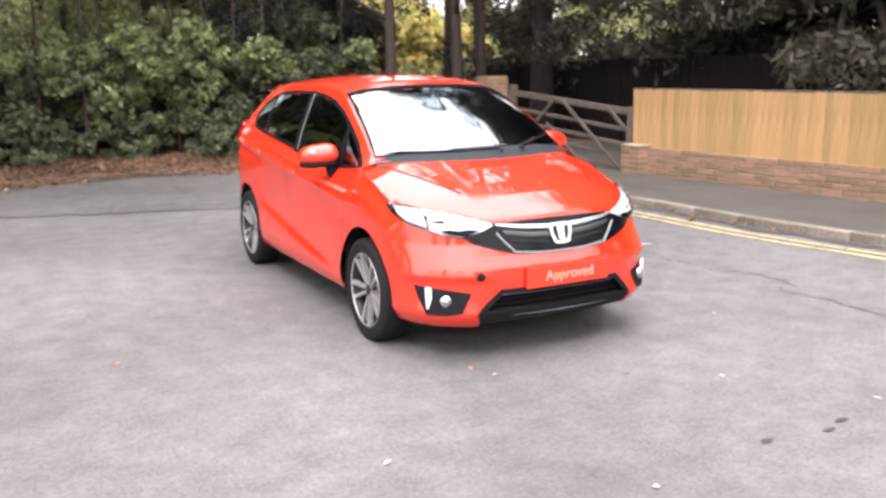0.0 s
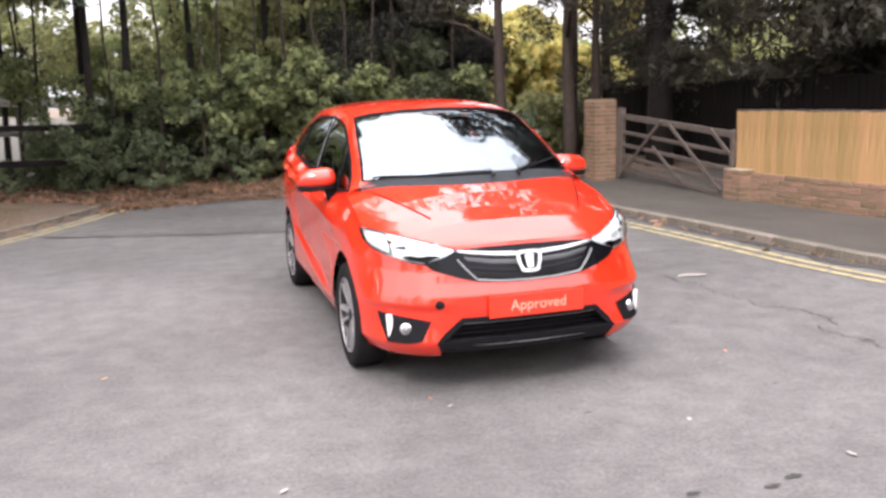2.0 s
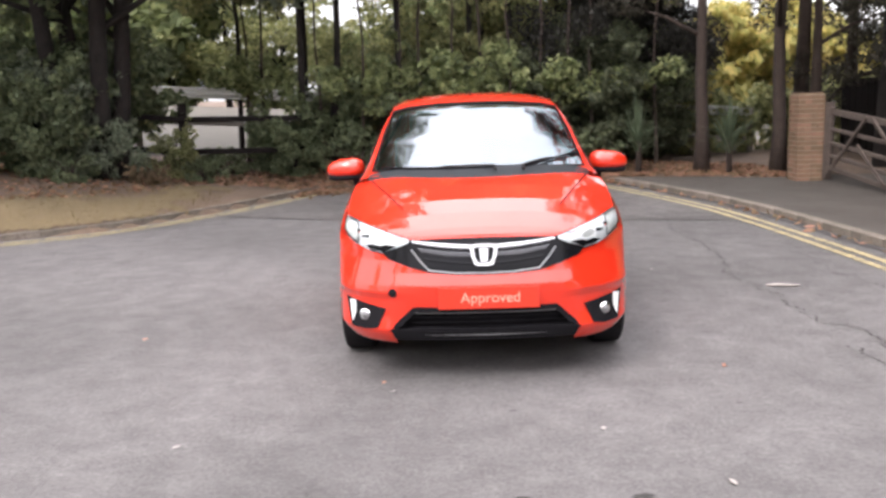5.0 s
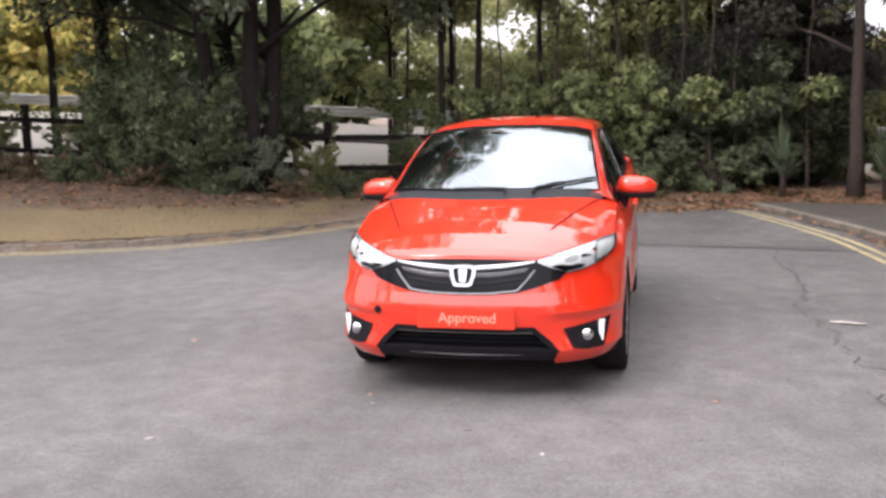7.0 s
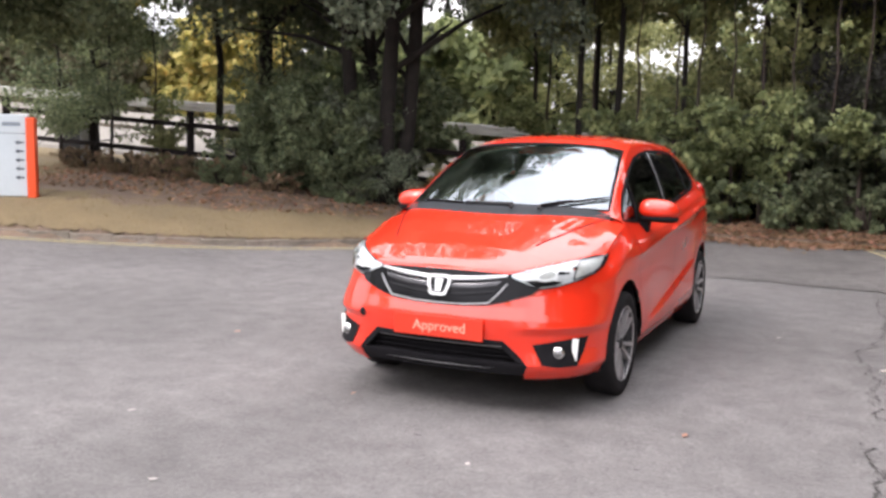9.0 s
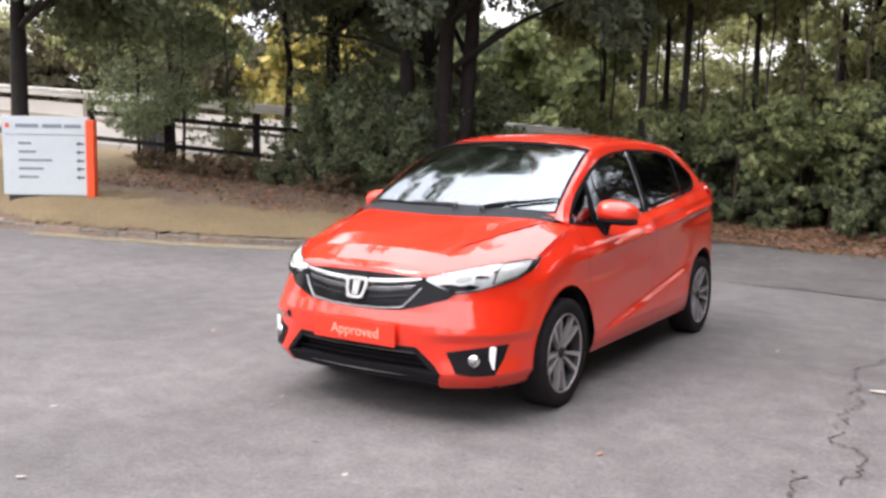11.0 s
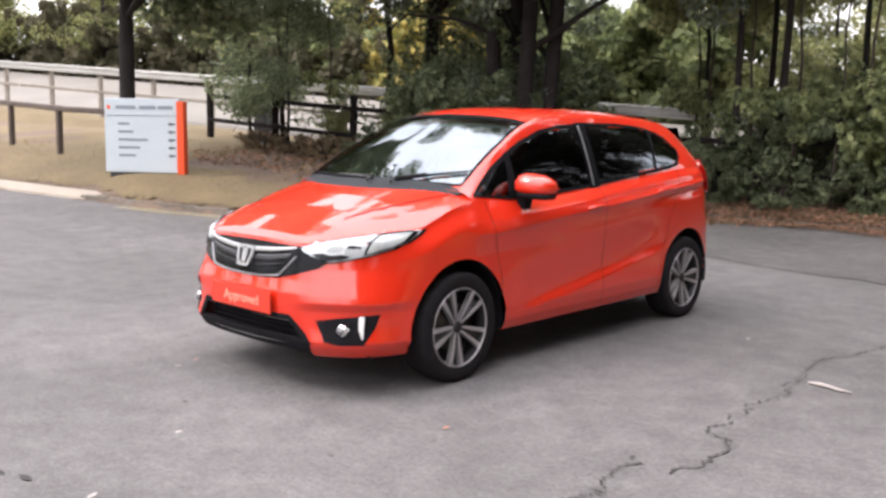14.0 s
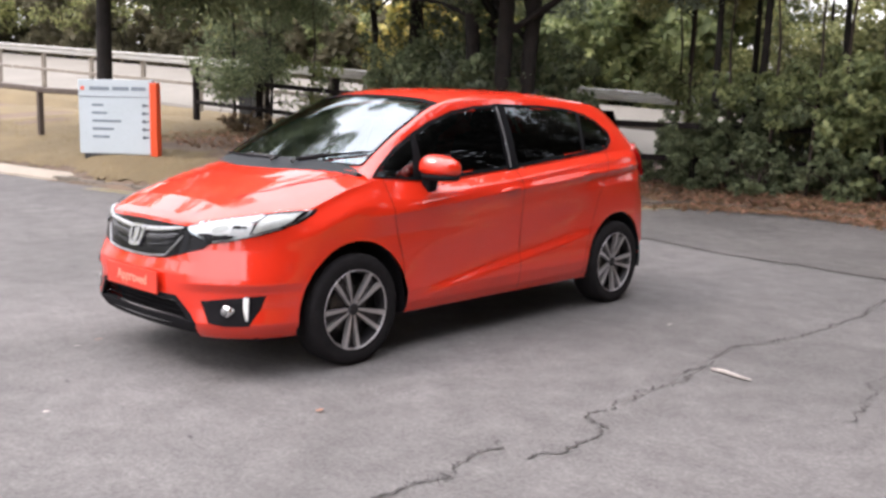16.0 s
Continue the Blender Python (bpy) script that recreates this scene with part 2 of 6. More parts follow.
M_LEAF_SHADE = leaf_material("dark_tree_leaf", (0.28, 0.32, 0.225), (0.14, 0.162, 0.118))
M_LEAF_MID = leaf_material("green_leaf", (0.32, 0.36, 0.165), (0.15, 0.178, 0.085))
M_LEAF_PALE = leaf_material("pale_green_leaf", (0.40, 0.41, 0.185), (0.22, 0.24, 0.105))
M_LEAF_OLIVE = leaf_material("olive_leaf", (0.38, 0.385, 0.18), (0.19, 0.205, 0.095))
M_LEAF_FAR = leaf_material("far_hedge_leaf", (0.165, 0.15, 0.092), (0.11, 0.10, 0.063), 0.7, 0.2)
M_LEAF_YELLOW = leaf_material("autumn_yellow_leaf", (0.58, 0.495, 0.175), (0.40, 0.38, 0.135))
M_BRACKEN = leaf_material("dry_bracken_leaf", (0.33, 0.245, 0.15), (0.17, 0.125, 0.08), 0.8)
M_LEAF_CONIFER = leaf_material("conifer_needles", (0.098, 0.088, 0.064), (0.042, 0.039, 0.030))
M_YUCCA = leaf_material("sword_leaf", (0.20, 0.25, 0.15), (0.10, 0.13, 0.08))
M_LITTER = leaf_material("fallen_leaf", (0.40, 0.25, 0.155), (0.20, 0.12, 0.076), 0.8, 0.5)
M_SIGNWHITE = material("pale_sign_face", (0.46, 0.51, 0.545), 0.45, 0, (0.42, 0.47, 0.50), 2, 30, 0.5)
M_SIGNORANGE = material("orange_sign_edge", (0.70, 0.075, 0.014), 0.45, 0, (0.64, 0.068, 0.012), 3, 40, 0.5)
M_SIGNTEXT = material("sign_grey_ink", (0.20, 0.235, 0.27), 0.6, 0, (0.16, 0.19, 0.225), 20, 100, 0.5)
M_SIGNINK = material("sign_dark_ink", (0.08, 0.09, 0.11), 0.6, 0, (0.06, 0.07, 0.09), 20, 100, 0.5)
M_SLAB = material("pale_concrete_slab", (0.36, 0.31, 0.255), 0.9, 0, (0.27, 0.23, 0.19), 2, 40, 0.5, 0.3, 50)
M_TAN = material("tan_stone", (0.245, 0.15, 0.096), 0.9, 0, (0.165, 0.10, 0.064), 6, 50, 0.5, 0.3, 50, per_object=0.2)
M_LETTER = material("pale_lettering", (0.72, 0.34, 0.26), 0.5, 0, (0.66, 0.30, 0.22), 30, 120, 0.5)
M_BONE = material("bleached_stick", (0.42, 0.38, 0.35), 0.8, 0, (0.3, 0.27, 0.25), 20, 90, 0.5)


# ---------------------------------------------------------------- mesh helpers
def link_mesh(name, verts, faces, mat, parent=None, smooth=False):
    me = bpy.data.meshes.new(name)
    me.from_pydata([tuple(v) for v in verts], [], faces)
    me.materials.append(mat)
    if smooth:
        me.polygons.foreach_set("use_smooth", [True] * len(me.polygons))
    me.update()
    ob = new(name, me)
    ob.parent = parent
    return ob


def part(name, bm, mat, parent=None, label="", smooth=False):
    me = bpy.data.meshes.new(name)
    bm.normal_update()
    bm.to_mesh(me)
    bm.free()
    me.materials.append(mat)
    if smooth:
        me.polygons.foreach_set("use_smooth", [True] * len(me.polygons))
    ob = new(name, me)
    ob.parent = parent
    return tagged(ob, label)


def empty(name, at=(0, 0, 0), label="", category="", group=""):
    ob = new(name)
    ob.location = at
    return tagged(ob, label, category, group)


def box(sx, sy, sz, at=(0, 0, 0), bevel=0.0, m=None, seg=2):
    bm = bmesh.new()
    bmesh.ops.create_cube(bm, size=1.0, matrix=Matrix.Diagonal((sx, sy, sz, 1)))
    if bevel:
        bmesh.ops.bevel(bm, geom=bm.edges[:], offset=bevel, segments=seg, affect="EDGES", profile=0.6)
    bmesh.ops.transform(bm, matrix=Matrix.Translation(at) @ (m or Matrix()), verts=bm.verts)
    return bm


def tube_data(points, radii, sides=8, rough=0.0, rng=None):
    pts = [Vector(p) for p in points]
    verts, faces = [], []
    for i, p in enumerate(pts):
        t = (pts[min(i + 1, len(pts) - 1)] - pts[max(i - 1, 0)]).normalized()
        a = t.orthogonal().normalized() if abs(t.z) < 0.9 else Vector((1, 0, 0)).cross(t).normalized()
        b = t.cross(a)
        for k in range(sides):
            ang = 2 * math.pi * k / sides
            r = radii[i] * (1 + (rng.uniform(-rough, rough) if rng else 0))
            verts.append(p + (a * math.cos(ang) + b * math.sin(ang)) * r)
    for i in range(len(pts) - 1):
        for k in range(sides):
            k2 = (k + 1) % sides
            faces.append((i * sides + k, i * sides + k2, (i + 1) * sides + k2, (i + 1) * sides + k))
    faces.append(tuple(range(sides))[::-1])
    faces.append(tuple((len(pts) - 1) * sides + k for k in range(sides)))
    return verts, faces


def tube(name, points, radii, mat, parent=None, sides=8, smooth=True):
    v, f = tube_data(points, radii, sides)
    return link_mesh(name, v, f, mat, parent, smooth)


def lathe(profile, steps=40, axis="x"):
    """Turns (radius, along) pairs round an axis."""
    bm = bmesh.new()
    rings = []
    for k in range(steps):
        a = 2 * math.pi * k / steps
        ring = []
        for r, s in profile:
            p = (s, r * math.cos(a), r * math.sin(a)) if axis == "x" else (r * math.cos(a), r * math.sin(a), s) if axis == "z" else (r * math.cos(a), s, r * math.sin(a))
            ring.append(bm.verts.new(p))
        rings.append(ring)
    for k in range(steps):
        for j in range(len(profile) - 1):
            bm.faces.new((rings[k][j], rings[k][j + 1], rings[(k + 1) % steps][j + 1], rings[(k + 1) % steps][j]))
    bmesh.ops.remove_doubles(bm, verts=bm.verts, dist=1e-5)
    bmesh.ops.recalc_face_normals(bm, faces=bm.faces)
    return bm


def spline(knots, n):
    """n points on a Catmull-Rom curve through the knots, evenly spaced by knot."""
    k = np.array(knots, float)
    k = np.vstack([2 * k[0] - k[1], k, 2 * k[-1] - k[-2]])
    out = []
    for s in np.linspace(0, len(knots) - 1, n):
        i = min(int(s), len(knots) - 2)
        t = s - i
        a, b, c, d = k[i : i + 4]
        out.append(0.5 * (2 * b + (c - a) * t + (2 * a - 5 * b + 4 * c - d) * t * t + (3 * b - a - 3 * c + d) * t**3))
    return np.array(out)


def lookup(x, pairs):
    xs, ys = zip(*pairs)
    return float(np.interp(x, xs, ys))


def smooth01(a, b, x):
    t = min(max((x - a) / (b - a), 0.0), 1.0)
    return t * t * (3 - 2 * t)


# ---------------------------------------------------------------- the plan of the ground
LEFT_KERB = [(-2.6, 8.95), (-3.3, 7.0), (-4.05, 5.4), (-4.8, 4.3), (-5.5, 3.6), (-6.5, 2.95), (-7.8, 2.4), (-9.3, 1.98), (-12.0, 1.4), (-20.0, 0.2), (-45.0, -3.0)]
RIGHT_KERB = [(2.45, 8.9), (2.75, 8.0), (3.15, 6.5), (3.5, 4.9), (3.66, 3.5), (3.80, 1.5), (3.87, 0.0), (4.05, -1.2), (4.35, -3.0), (4.7, -5.2), (5.3, -8.5), (5.9, -13.0), (6.4, -18.0), (7.0, -45.0)]
left_line = spline(LEFT_KERB, 190)
right_line = spline(RIGHT_KERB, 190)


def road_z(x):
    """The side road climbs gently to the left."""
    return 0.028 * max(0.0, -x - 4.5)


def left_edge(x):
    """y of the verge's edge for x left of the mouth."""
    o = np.argsort(left_line[:, 0])
    return float(np.interp(x, left_line[o, 0], left_line[o, 1]))


def off_road(x, y):
    """Metres behind the kerb line on the verge side; negative on the road."""
    d = min(math.hypot(x - a, y - b) for a, b in left_line[::3]) if x < -2.0 else 1e9
    if x < -2.6:
        return d if y > left_edge(x) else -d
    back = y - 8.95
    if x < 2.45:
        return max(back, -d) if back < 0 else min(back, d) if x < -2.0 else back
    return back


SLAB_WIDE = 0.5


def ground_z(x, y):
    d = off_road(x, y)
    if x > 2.45 and y < 9.0 or d <= 0:
        return road_z(x) - 0.03
    d -= SLAB_WIDE * smooth01(-9.0, -10.8, x)
    if d <= 0:
        return road_z(x) + 0.02
    rise = 0.26 + 0.30 * smooth01(-4.0, -9.0, x)
    z = road_z(max(x, -16)) + 0.07 + rise * 0.85 * (1 - math.exp(-d / (1.3 - 0.25 * smooth01(-5.0, -9.0, x))))
    z += 0.035 * max(0.0, -x - 9.0) * smooth01(1.5, 6, d)
    if x > 2.2:
        z *= 1 - 0.75 * smooth01(2.2, 5.5, x)
    z += 0.11 * math.exp(-((x + 10.3) ** 2 + (y - 2.6) ** 2) / 1.1) * smooth01(0.0, 0.5, d)
    return z + 0.03 * noise.noise((x * 0.6, y * 0.6, 0)) * smooth01(0.2, 1.5, d)


gx = sorted(set(np.round(np.concatenate([np.linspace(-400, -60, 8), np.linspace(-60, -16, 23), np.linspace(-16, 8, 97), np.linspace(8, 60, 20), np.linspace(60, 400, 8)]), 3)))
gy = sorted(set(np.round(np.concatenate([np.linspace(-400, -60, 8), np.linspace(-60, 0, 16), np.linspace(0, 18, 91), np.linspace(18, 60, 20), np.linspace(60, 400, 8)]), 3)))
gv = [(x, y, ground_z(x, y)) for y in gy for x in gx]
gf = [(j * len(gx) + i, j * len(gx) + i + 1, (j + 1) * len(gx) + i + 1, (j + 1) * len(gx) + i) for j in range(len(gy) - 1) for i in range(len(gx) - 1)]
ground = link_mesh("ground", gv, gf, M_SOIL, None, True)
tagged(ground, "brown leaf-strewn soil of a wooded verge", "ground", kind="structure")


def flat_sheet(name, outline, z, mat, label, cat, drop=0.0):
    bm = bmesh.new()
    vs = [bm.verts.new((x, y, z + road_z(x))) for x, y in outline]
    bm.faces.new(vs)
    bmesh.ops.triangulate(bm, faces=bm.faces)
    bmesh.ops.recalc_face_normals(bm, faces=bm.faces)
    if bm.faces and sum(f.normal.z for f in bm.faces) < 0:
        bmesh.ops.reverse_faces(bm, faces=bm.faces)
    ob = part(name, bm, mat)
    return tagged(ob, label, cat, kind="structure")


cut = [p for p in left_line if p[0] > -4.5]
level = [tuple(p) for p in cut[::-1]] + [(-1.0, 9.05), (1.0, 9.05)] + [tuple(p) for p in right_line] + [(7.0, -60), (-4.5, -60), (-4.5, left_edge(-4.5))]
flat_sheet("road", level, 0.0, M_ASPHALT, "worn pale grey asphalt of a wide junction mouth", "road")
climb = [(-4.5, left_edge(-4.5)), (-4.5, -60), (-45, -60)] + [tuple(p) for p in left_line[::-1] if p[0] < -4.5]
flat_sheet("side_road", climb, 0.0, M_ASPHALT, "worn pale grey asphalt of the side road", "road")
old = [(-2.66, 8.7), (-3.2, 7.0), (-3.7, 5.75), (-2.0, 5.02), (-0.7, 4.62), (0.3, 4.28), (1.2, 4.18), (2.4, 3.95), (3.45, 3.75), (3.5, 4.6), (3.1, 6.4), (2.65, 7.9), (2.4, 8.75)]
flat_sheet("road_patch", old, 0.004, M_ASPHALT2, "older darker asphalt at the closed end of the road", "road")


def path_z(x, y):
    """Height of the footway, which falls from the kerb to the fence."""
    k = float(np.interp(y, right_line[::-1, 1], right_line[::-1, 0])) + 0.13
    foot = 5.72 + 0.10 * (4.55 - y) if y < 8.6 else 5.72
    return 0.078 - 0.078 * min(max((x - k) / max(foot - k, 0.5), 0.0), 1.0)


bm = bmesh.new()
prev = None
for px, py in right_line:
    foot = max(5.72 + 0.10 * (4.55 - min(py, 8.6)), px + 0.6)
    xs = [px + 0.13 + (foot - px - 0.13) * k / 6 for k in range(7)] + [max(12.0, foot + 4)]
    row = [bm.verts.new((x, py, path_z(x, py) if k < 7 else 0.0)) for k, x in enumerate(xs)]
    if prev:
        for k in range(7):
            bm.faces.new((prev[k], row[k], row[k + 1], prev[k + 1]))
    prev = row
bm.normal_update()
if sum(f.normal.z for f in bm.faces) < 0:
    bmesh.ops.reverse_faces(bm, faces=bm.faces)
tagged(part("pavement", bm, M_PATH, None, "", True), "grey-brown tarmac footway with a dropped crossing", "pavement", kind="structure")
flat_sheet("driveway", [(5.6, 8.9), (12, 8.9), (12, 20), (6.2, 20)], 0.0, M_PATH, "grey-brown tarmac drive behind the gate", "drive")


def ribbon(name, line, offset, width, z, mat, label, gaps=0.0, seed=1, cat="road marking"):
    """A painted line that follows a kerb at an offset, worn through here and there."""
    rng = random.Random(seed)
    bm = bmesh.new()
    prev = None
    for i in range(len(line)):
        p, t = line[i], line[min(i + 1, len(line) - 1)] - line[max(i - 1, 0)]
        nrm = np.array((-t[1], t[0])) / (np.hypot(*t) + 1e-9)
        e1, e2 = rng.uniform(-0.008, 0.008), rng.uniform(-0.008, 0.008)
        a, b = p + nrm * (offset + e1), p + nrm * (offset + width + e2)
        cur = (bm.verts.new((*a, z + road_z(a[0]))), bm.verts.new((*b, z + road_z(b[0]))))
        if prev and rng.random() > gaps:
            bm.faces.new((prev[0], cur[0], cur[1], prev[1]))
        prev = cur
    bmesh.ops.recalc_face_normals(bm, faces=bm.faces)
    if bm.faces and sum(f.normal.z for f in bm.faces) < 0:
        bmesh.ops.reverse_faces(bm, faces=bm.faces)
    return tagged(part(name, bm, mat), label, cat, kind="structure")


fine_left, fine_right = spline(LEFT_KERB, 700), spline(RIGHT_KERB, 700)
for k, (o, g) in enumerate(((0.16, 0.10), (0.32, 0.10))):
    ribbon("yellow_line", fine_left[fine_left[:, 0] > -8.9], o, 0.075, 0.007, M_YELLOW, "worn yellow no-waiting line beside the kerb", g, 3 + k)
    ribbon("yellow_line", fine_right, -o - 0.205, 0.075, 0.007, M_YELLOW, "worn yellow no-waiting line beside the kerb", g * 0.4, 7 + k)


def kerb_run(name, line, side, length, height, label, lo, hi):
    """Kerb stones laid end to end along a line."""
    root = tagged(new(name), label, "kerb", kind="structure")
    seg = np.diff(line, axis=0)
    s = np.concatenate([[0], np.cumsum(np.hypot(seg[:, 0], seg[:, 1]))])
    meshes = {}
    pos, n = lo, 0
    while pos < min(hi, s[-1] - length):
        a = np.array([np.interp(pos, s, line[:, k]) for k in (0, 1)])
        b = np.array([np.interp(pos + length, s, line[:, k]) for k in (0, 1)])
        ang = math.degrees(math.atan2(b[1] - a[1], b[0] - a[0]))
        key = n % 3
        if key not in meshes:
            bm = box(length - 0.006, 0.125, height + 0.12, (0, 0, (height - 0.12) / 2), 0.014)
            for v in bm.verts:
                v.co += Vector((0, noise.noise(v.co * 7 + Vector((key, 0, 0))) * 0.006, noise.noise(v.co * 5 + Vector((0, key, 0))) * 0.006))
            me = bpy.data.meshes.new("kerb_stone")
            bm.to_mesh(me)
            bm.free()
            me.materials.append(M_KERB)
            meshes[key] = me
        ob = new("kerb_stone", meshes[key])
        ob.parent = root
        mid = (a + b) / 2
        t = (b - a) / np.hypot(*(b - a))
        nn = np.array((-t[1], t[0])) * side * 0.065
        ob.matrix_basis = pose(mid[0] + nn[0], mid[1] + nn[1], road_z(mid[0]), 0, 0, ang)
        pos += length
        n += 1
    return root


kerb_run("kerb_left", left_line, -1, 0.6, 0.085, "weathered concrete kerb round the grass verge", 0.3, 10.6)
kerb_run("kerb_right", right_line, 1, 0.6, 0.085, "weathered concrete kerb along the footway", 0.2, 26)


# pale slab where the kerb drops on the left
slab = [p for p in spline(LEFT_KERB, 400) if -24 < p[0] < -9.9]
bm = bmesh.new()
prev = None
for p in slab:
    row = [bm.verts.new((p[0], p[1] + d, road_z(p[0]) + z)) for d, z in ((-0.02, -0.05), (0.0, 0.04), (0.10, 0.07), (0.48, 0.10), (0.56, 0.0))]
    if prev:
        for j in range(4):
            bm.faces.new((prev[j], prev[j + 1], row[j + 1], row[j]))
    prev = row
bmesh.ops.recalc_face_normals(bm, faces=bm.faces)
tagged(part("footway_slab", bm, M_SLAB), "pale concrete crossing beside the side road", "pavement", kind="structure")


# ---------------------------------------------------------------- the car: faces -y, right-hand drive
from mathutils.bvhtree import BVHTree
from mathutils.geometry import delaunay_2d_cdt

PLAN = [(0, -2.115), (0.16, -2.112), (0.32, -2.097), (0.48, -2.062), (0.6, -2.0), (0.7, -1.915), (0.77, -1.81), (0.812, -1.68), (0.832, -1.5), (0.84, -1.2), (0.846, -0.6), (0.847, 0.3), (0.842, 1.0), (0.832, 1.4), (0.805, 1.6), (0.72, 1.77), (0.5, 1.86), (0.25, 1.885), (0, 1.89)]
WHEELS = [(-1.265, 0.305), (1.265, 0.305)]
ARCH = 0.376


def top_line(y):
    """Height of the body side's upper edge: nose, wing, window sill, tail."""
    return lookup(y, [(-2.05, 0.785), (-1.93, 0.78), (-1.8, 0.80), (-1.55, 0.855), (-1.3, 0.945), (-1.1, 0.99), (-0.75, 0.965), (-0.45, 0.968), (0.1, 1.012), (1.15, 1.108), (1.5, 1.13), (1.9, 1.10)])


def tuck(y, z):
    """How far the skin lies inside the plan outline."""
    top = top_line(y)
    middle = lookup(z, [(0.19, 0.10), (0.225, 0.055), (0.29, 0.022), (0.40, 0.006), (0.46, 0.0), (0.535, 0.0), (0.56, 0.010), (0.60, 0.026), (0.64, 0.034), (0.70, 0.050), (0.785, 0.085)])
    corner = lookup(z, [(0.19, 0.10), (0.225, 0.050), (0.27, 0.012), (0.295, 0.0), (0.37, 0.016), (0.455, 0.020), (0.48, 0.008), (0.495, 0.0), (0.53, 0.010), (0.60, 0.036), (0.66, 0.058), (0.72, 0.072), (0.785, 0.088)])
    c = smooth01(-2.105, -2.03, y)
    front = middle * (1 - c) + corner * c
    crease = 0.872 + 0.085 * (y + 0.17)
    crease = min(max(crease, 0.80), top - 0.07)
    low = 0.30 + 0.14 * (y + 0.58)
    aft = smooth01(-0.25, 0.5, y)
    flare = smooth01(0.55, 1.25, y)
    side = lookup(z, [(0.19, 0.075), (0.235, 0.04), (0.29, 0.016), (0.36, 0.006), (0.5, 0.012), (0.7, 0.018 - 0.012 * flare), (crease - 0.10, 0.016 - 0.012 * flare), (crease - 0.045, 0.012 + 0.014 * flare), (crease - 0.012, 0.008 + 0.012 * flare), (crease, 0.003 - 0.003 * aft), (crease + 0.008, 0.004 + 0.002 * aft), (crease + 0.035, 0.011 + 0.020 * aft), (crease + 0.065, 0.024 + 0.014 * aft), (top, 0.088)])
    side += 0.017 * smooth01(low + 0.035, low + 0.085, z) * (1 - smooth01(low + 0.11, low + 0.40, z)) * smooth01(-0.95, -0.5, y) * (1 - smooth01(0.7, 1.0, y))
    rear = lookup(z, [(0.19, 0.09), (0.3, 0.02), (0.45, 0.0), (0.7, 0.01), (0.95, 0.04), (1.14, 0.08)])
    wing = 0.05 * smooth01(top - 0.13, top, z)
    wf, wr = smooth01(-1.5, -1.88, y), smooth01(1.45, 1.75, y)
    fw = smooth01(-1.0, -1.3, y) * (1 - wf)
    side = side * (1 - fw) + fw * (lookup(z, [(0.19, 0.075), (0.235, 0.04), (0.29, 0.012), (0.4, 0.004), (0.6, 0.004), (0.75, 0.012), (0.99, 0.03)]) + wing)
    return front * wf + rear * wr + side * (1 - wf - wr)


plan = spline(PLAN, 235)
ROWS_Z = 74


def lower_point(i, v):
    p = plan[i]
    a, b = plan[max(i - 1, 0)], plan[min(i + 1, len(plan) - 1)]
    t = (b - a) / np.hypot(*(b - a))
    nrm = np.array((-t[1], t[0]))
    if i in (0, len(plan) - 1):
        nrm = np.array((0.0, 1.0 if i == 0 else -1.0))
    foot = 0.212 + 0.024 * smooth01(-1.3, -0.9, p[1]) * (1 - smooth01(0.9, 1.3, p[1]))
    z = foot + (top_line(p[1]) - foot) * v
    q = p + nrm * tuck(p[1], z)
    return Vector((max(q[0], 0.0), q[1], z))


bm = bmesh.new()
for sign in (1, -1):
    grid = []
    for i in range(len(plan)):
        col = []
        for j in range(ROWS_Z + 1):
            p = lower_point(i, j / ROWS_Z)
            col.append(bm.verts.new((p.x * sign, p.y, p.z)))
        grid.append(col)
    for i in range(len(plan) - 1):
        for j in range(ROWS_Z):
            f = (grid[i][j], grid[i + 1][j], grid[i + 1][j + 1], grid[i][j + 1])
            bm.faces.new(f if sign > 0 else f[::-1])
bmesh.ops.remove_doubles(bm, verts=bm.verts, dist=1e-4)
# wheel arches
for wy, wz in WHEELS:
    inside = [v for v in bm.verts if math.hypot(v.co.y - wy, v.co.z - wz) < ARCH and abs(v.co.x) > 0.6]
    ids = set(inside)
    bmesh.ops.delete(bm, geom=[f for f in bm.faces if all(v in ids for v in f.verts)], context="FACES")
    for v in bm.verts:
        dy, dz = v.co.y - wy, v.co.z - wz
        r = math.hypot(dy, dz)
        if abs(v.co.x) > 0.6 and 1e-4 < r < ARCH:
            v.co.y, v.co.z = wy + dy * ARCH / r, wz + dz * ARCH / r
bmesh.ops.delete(bm, geom=[v for v in bm.verts if not v.link_faces], context="VERTS")
lower_bm = bm

# bonnet: a height over the plan, between the wings' upper edges
top_row = [lower_point(i, 1.0) for i in range(len(plan))]
front_row = [p for p in top_row if p.y < -1.02]
front_row = front_row[:1] + [a.lerp(b, k / 3) for a, b in zip(front_row, front_row[1:]) for k in (1, 2, 3)]


def bonnet_end(x):
    """y of the bonnet's rear edge."""
    return -1.365 + 0.2 * (x / 0.65) ** 2


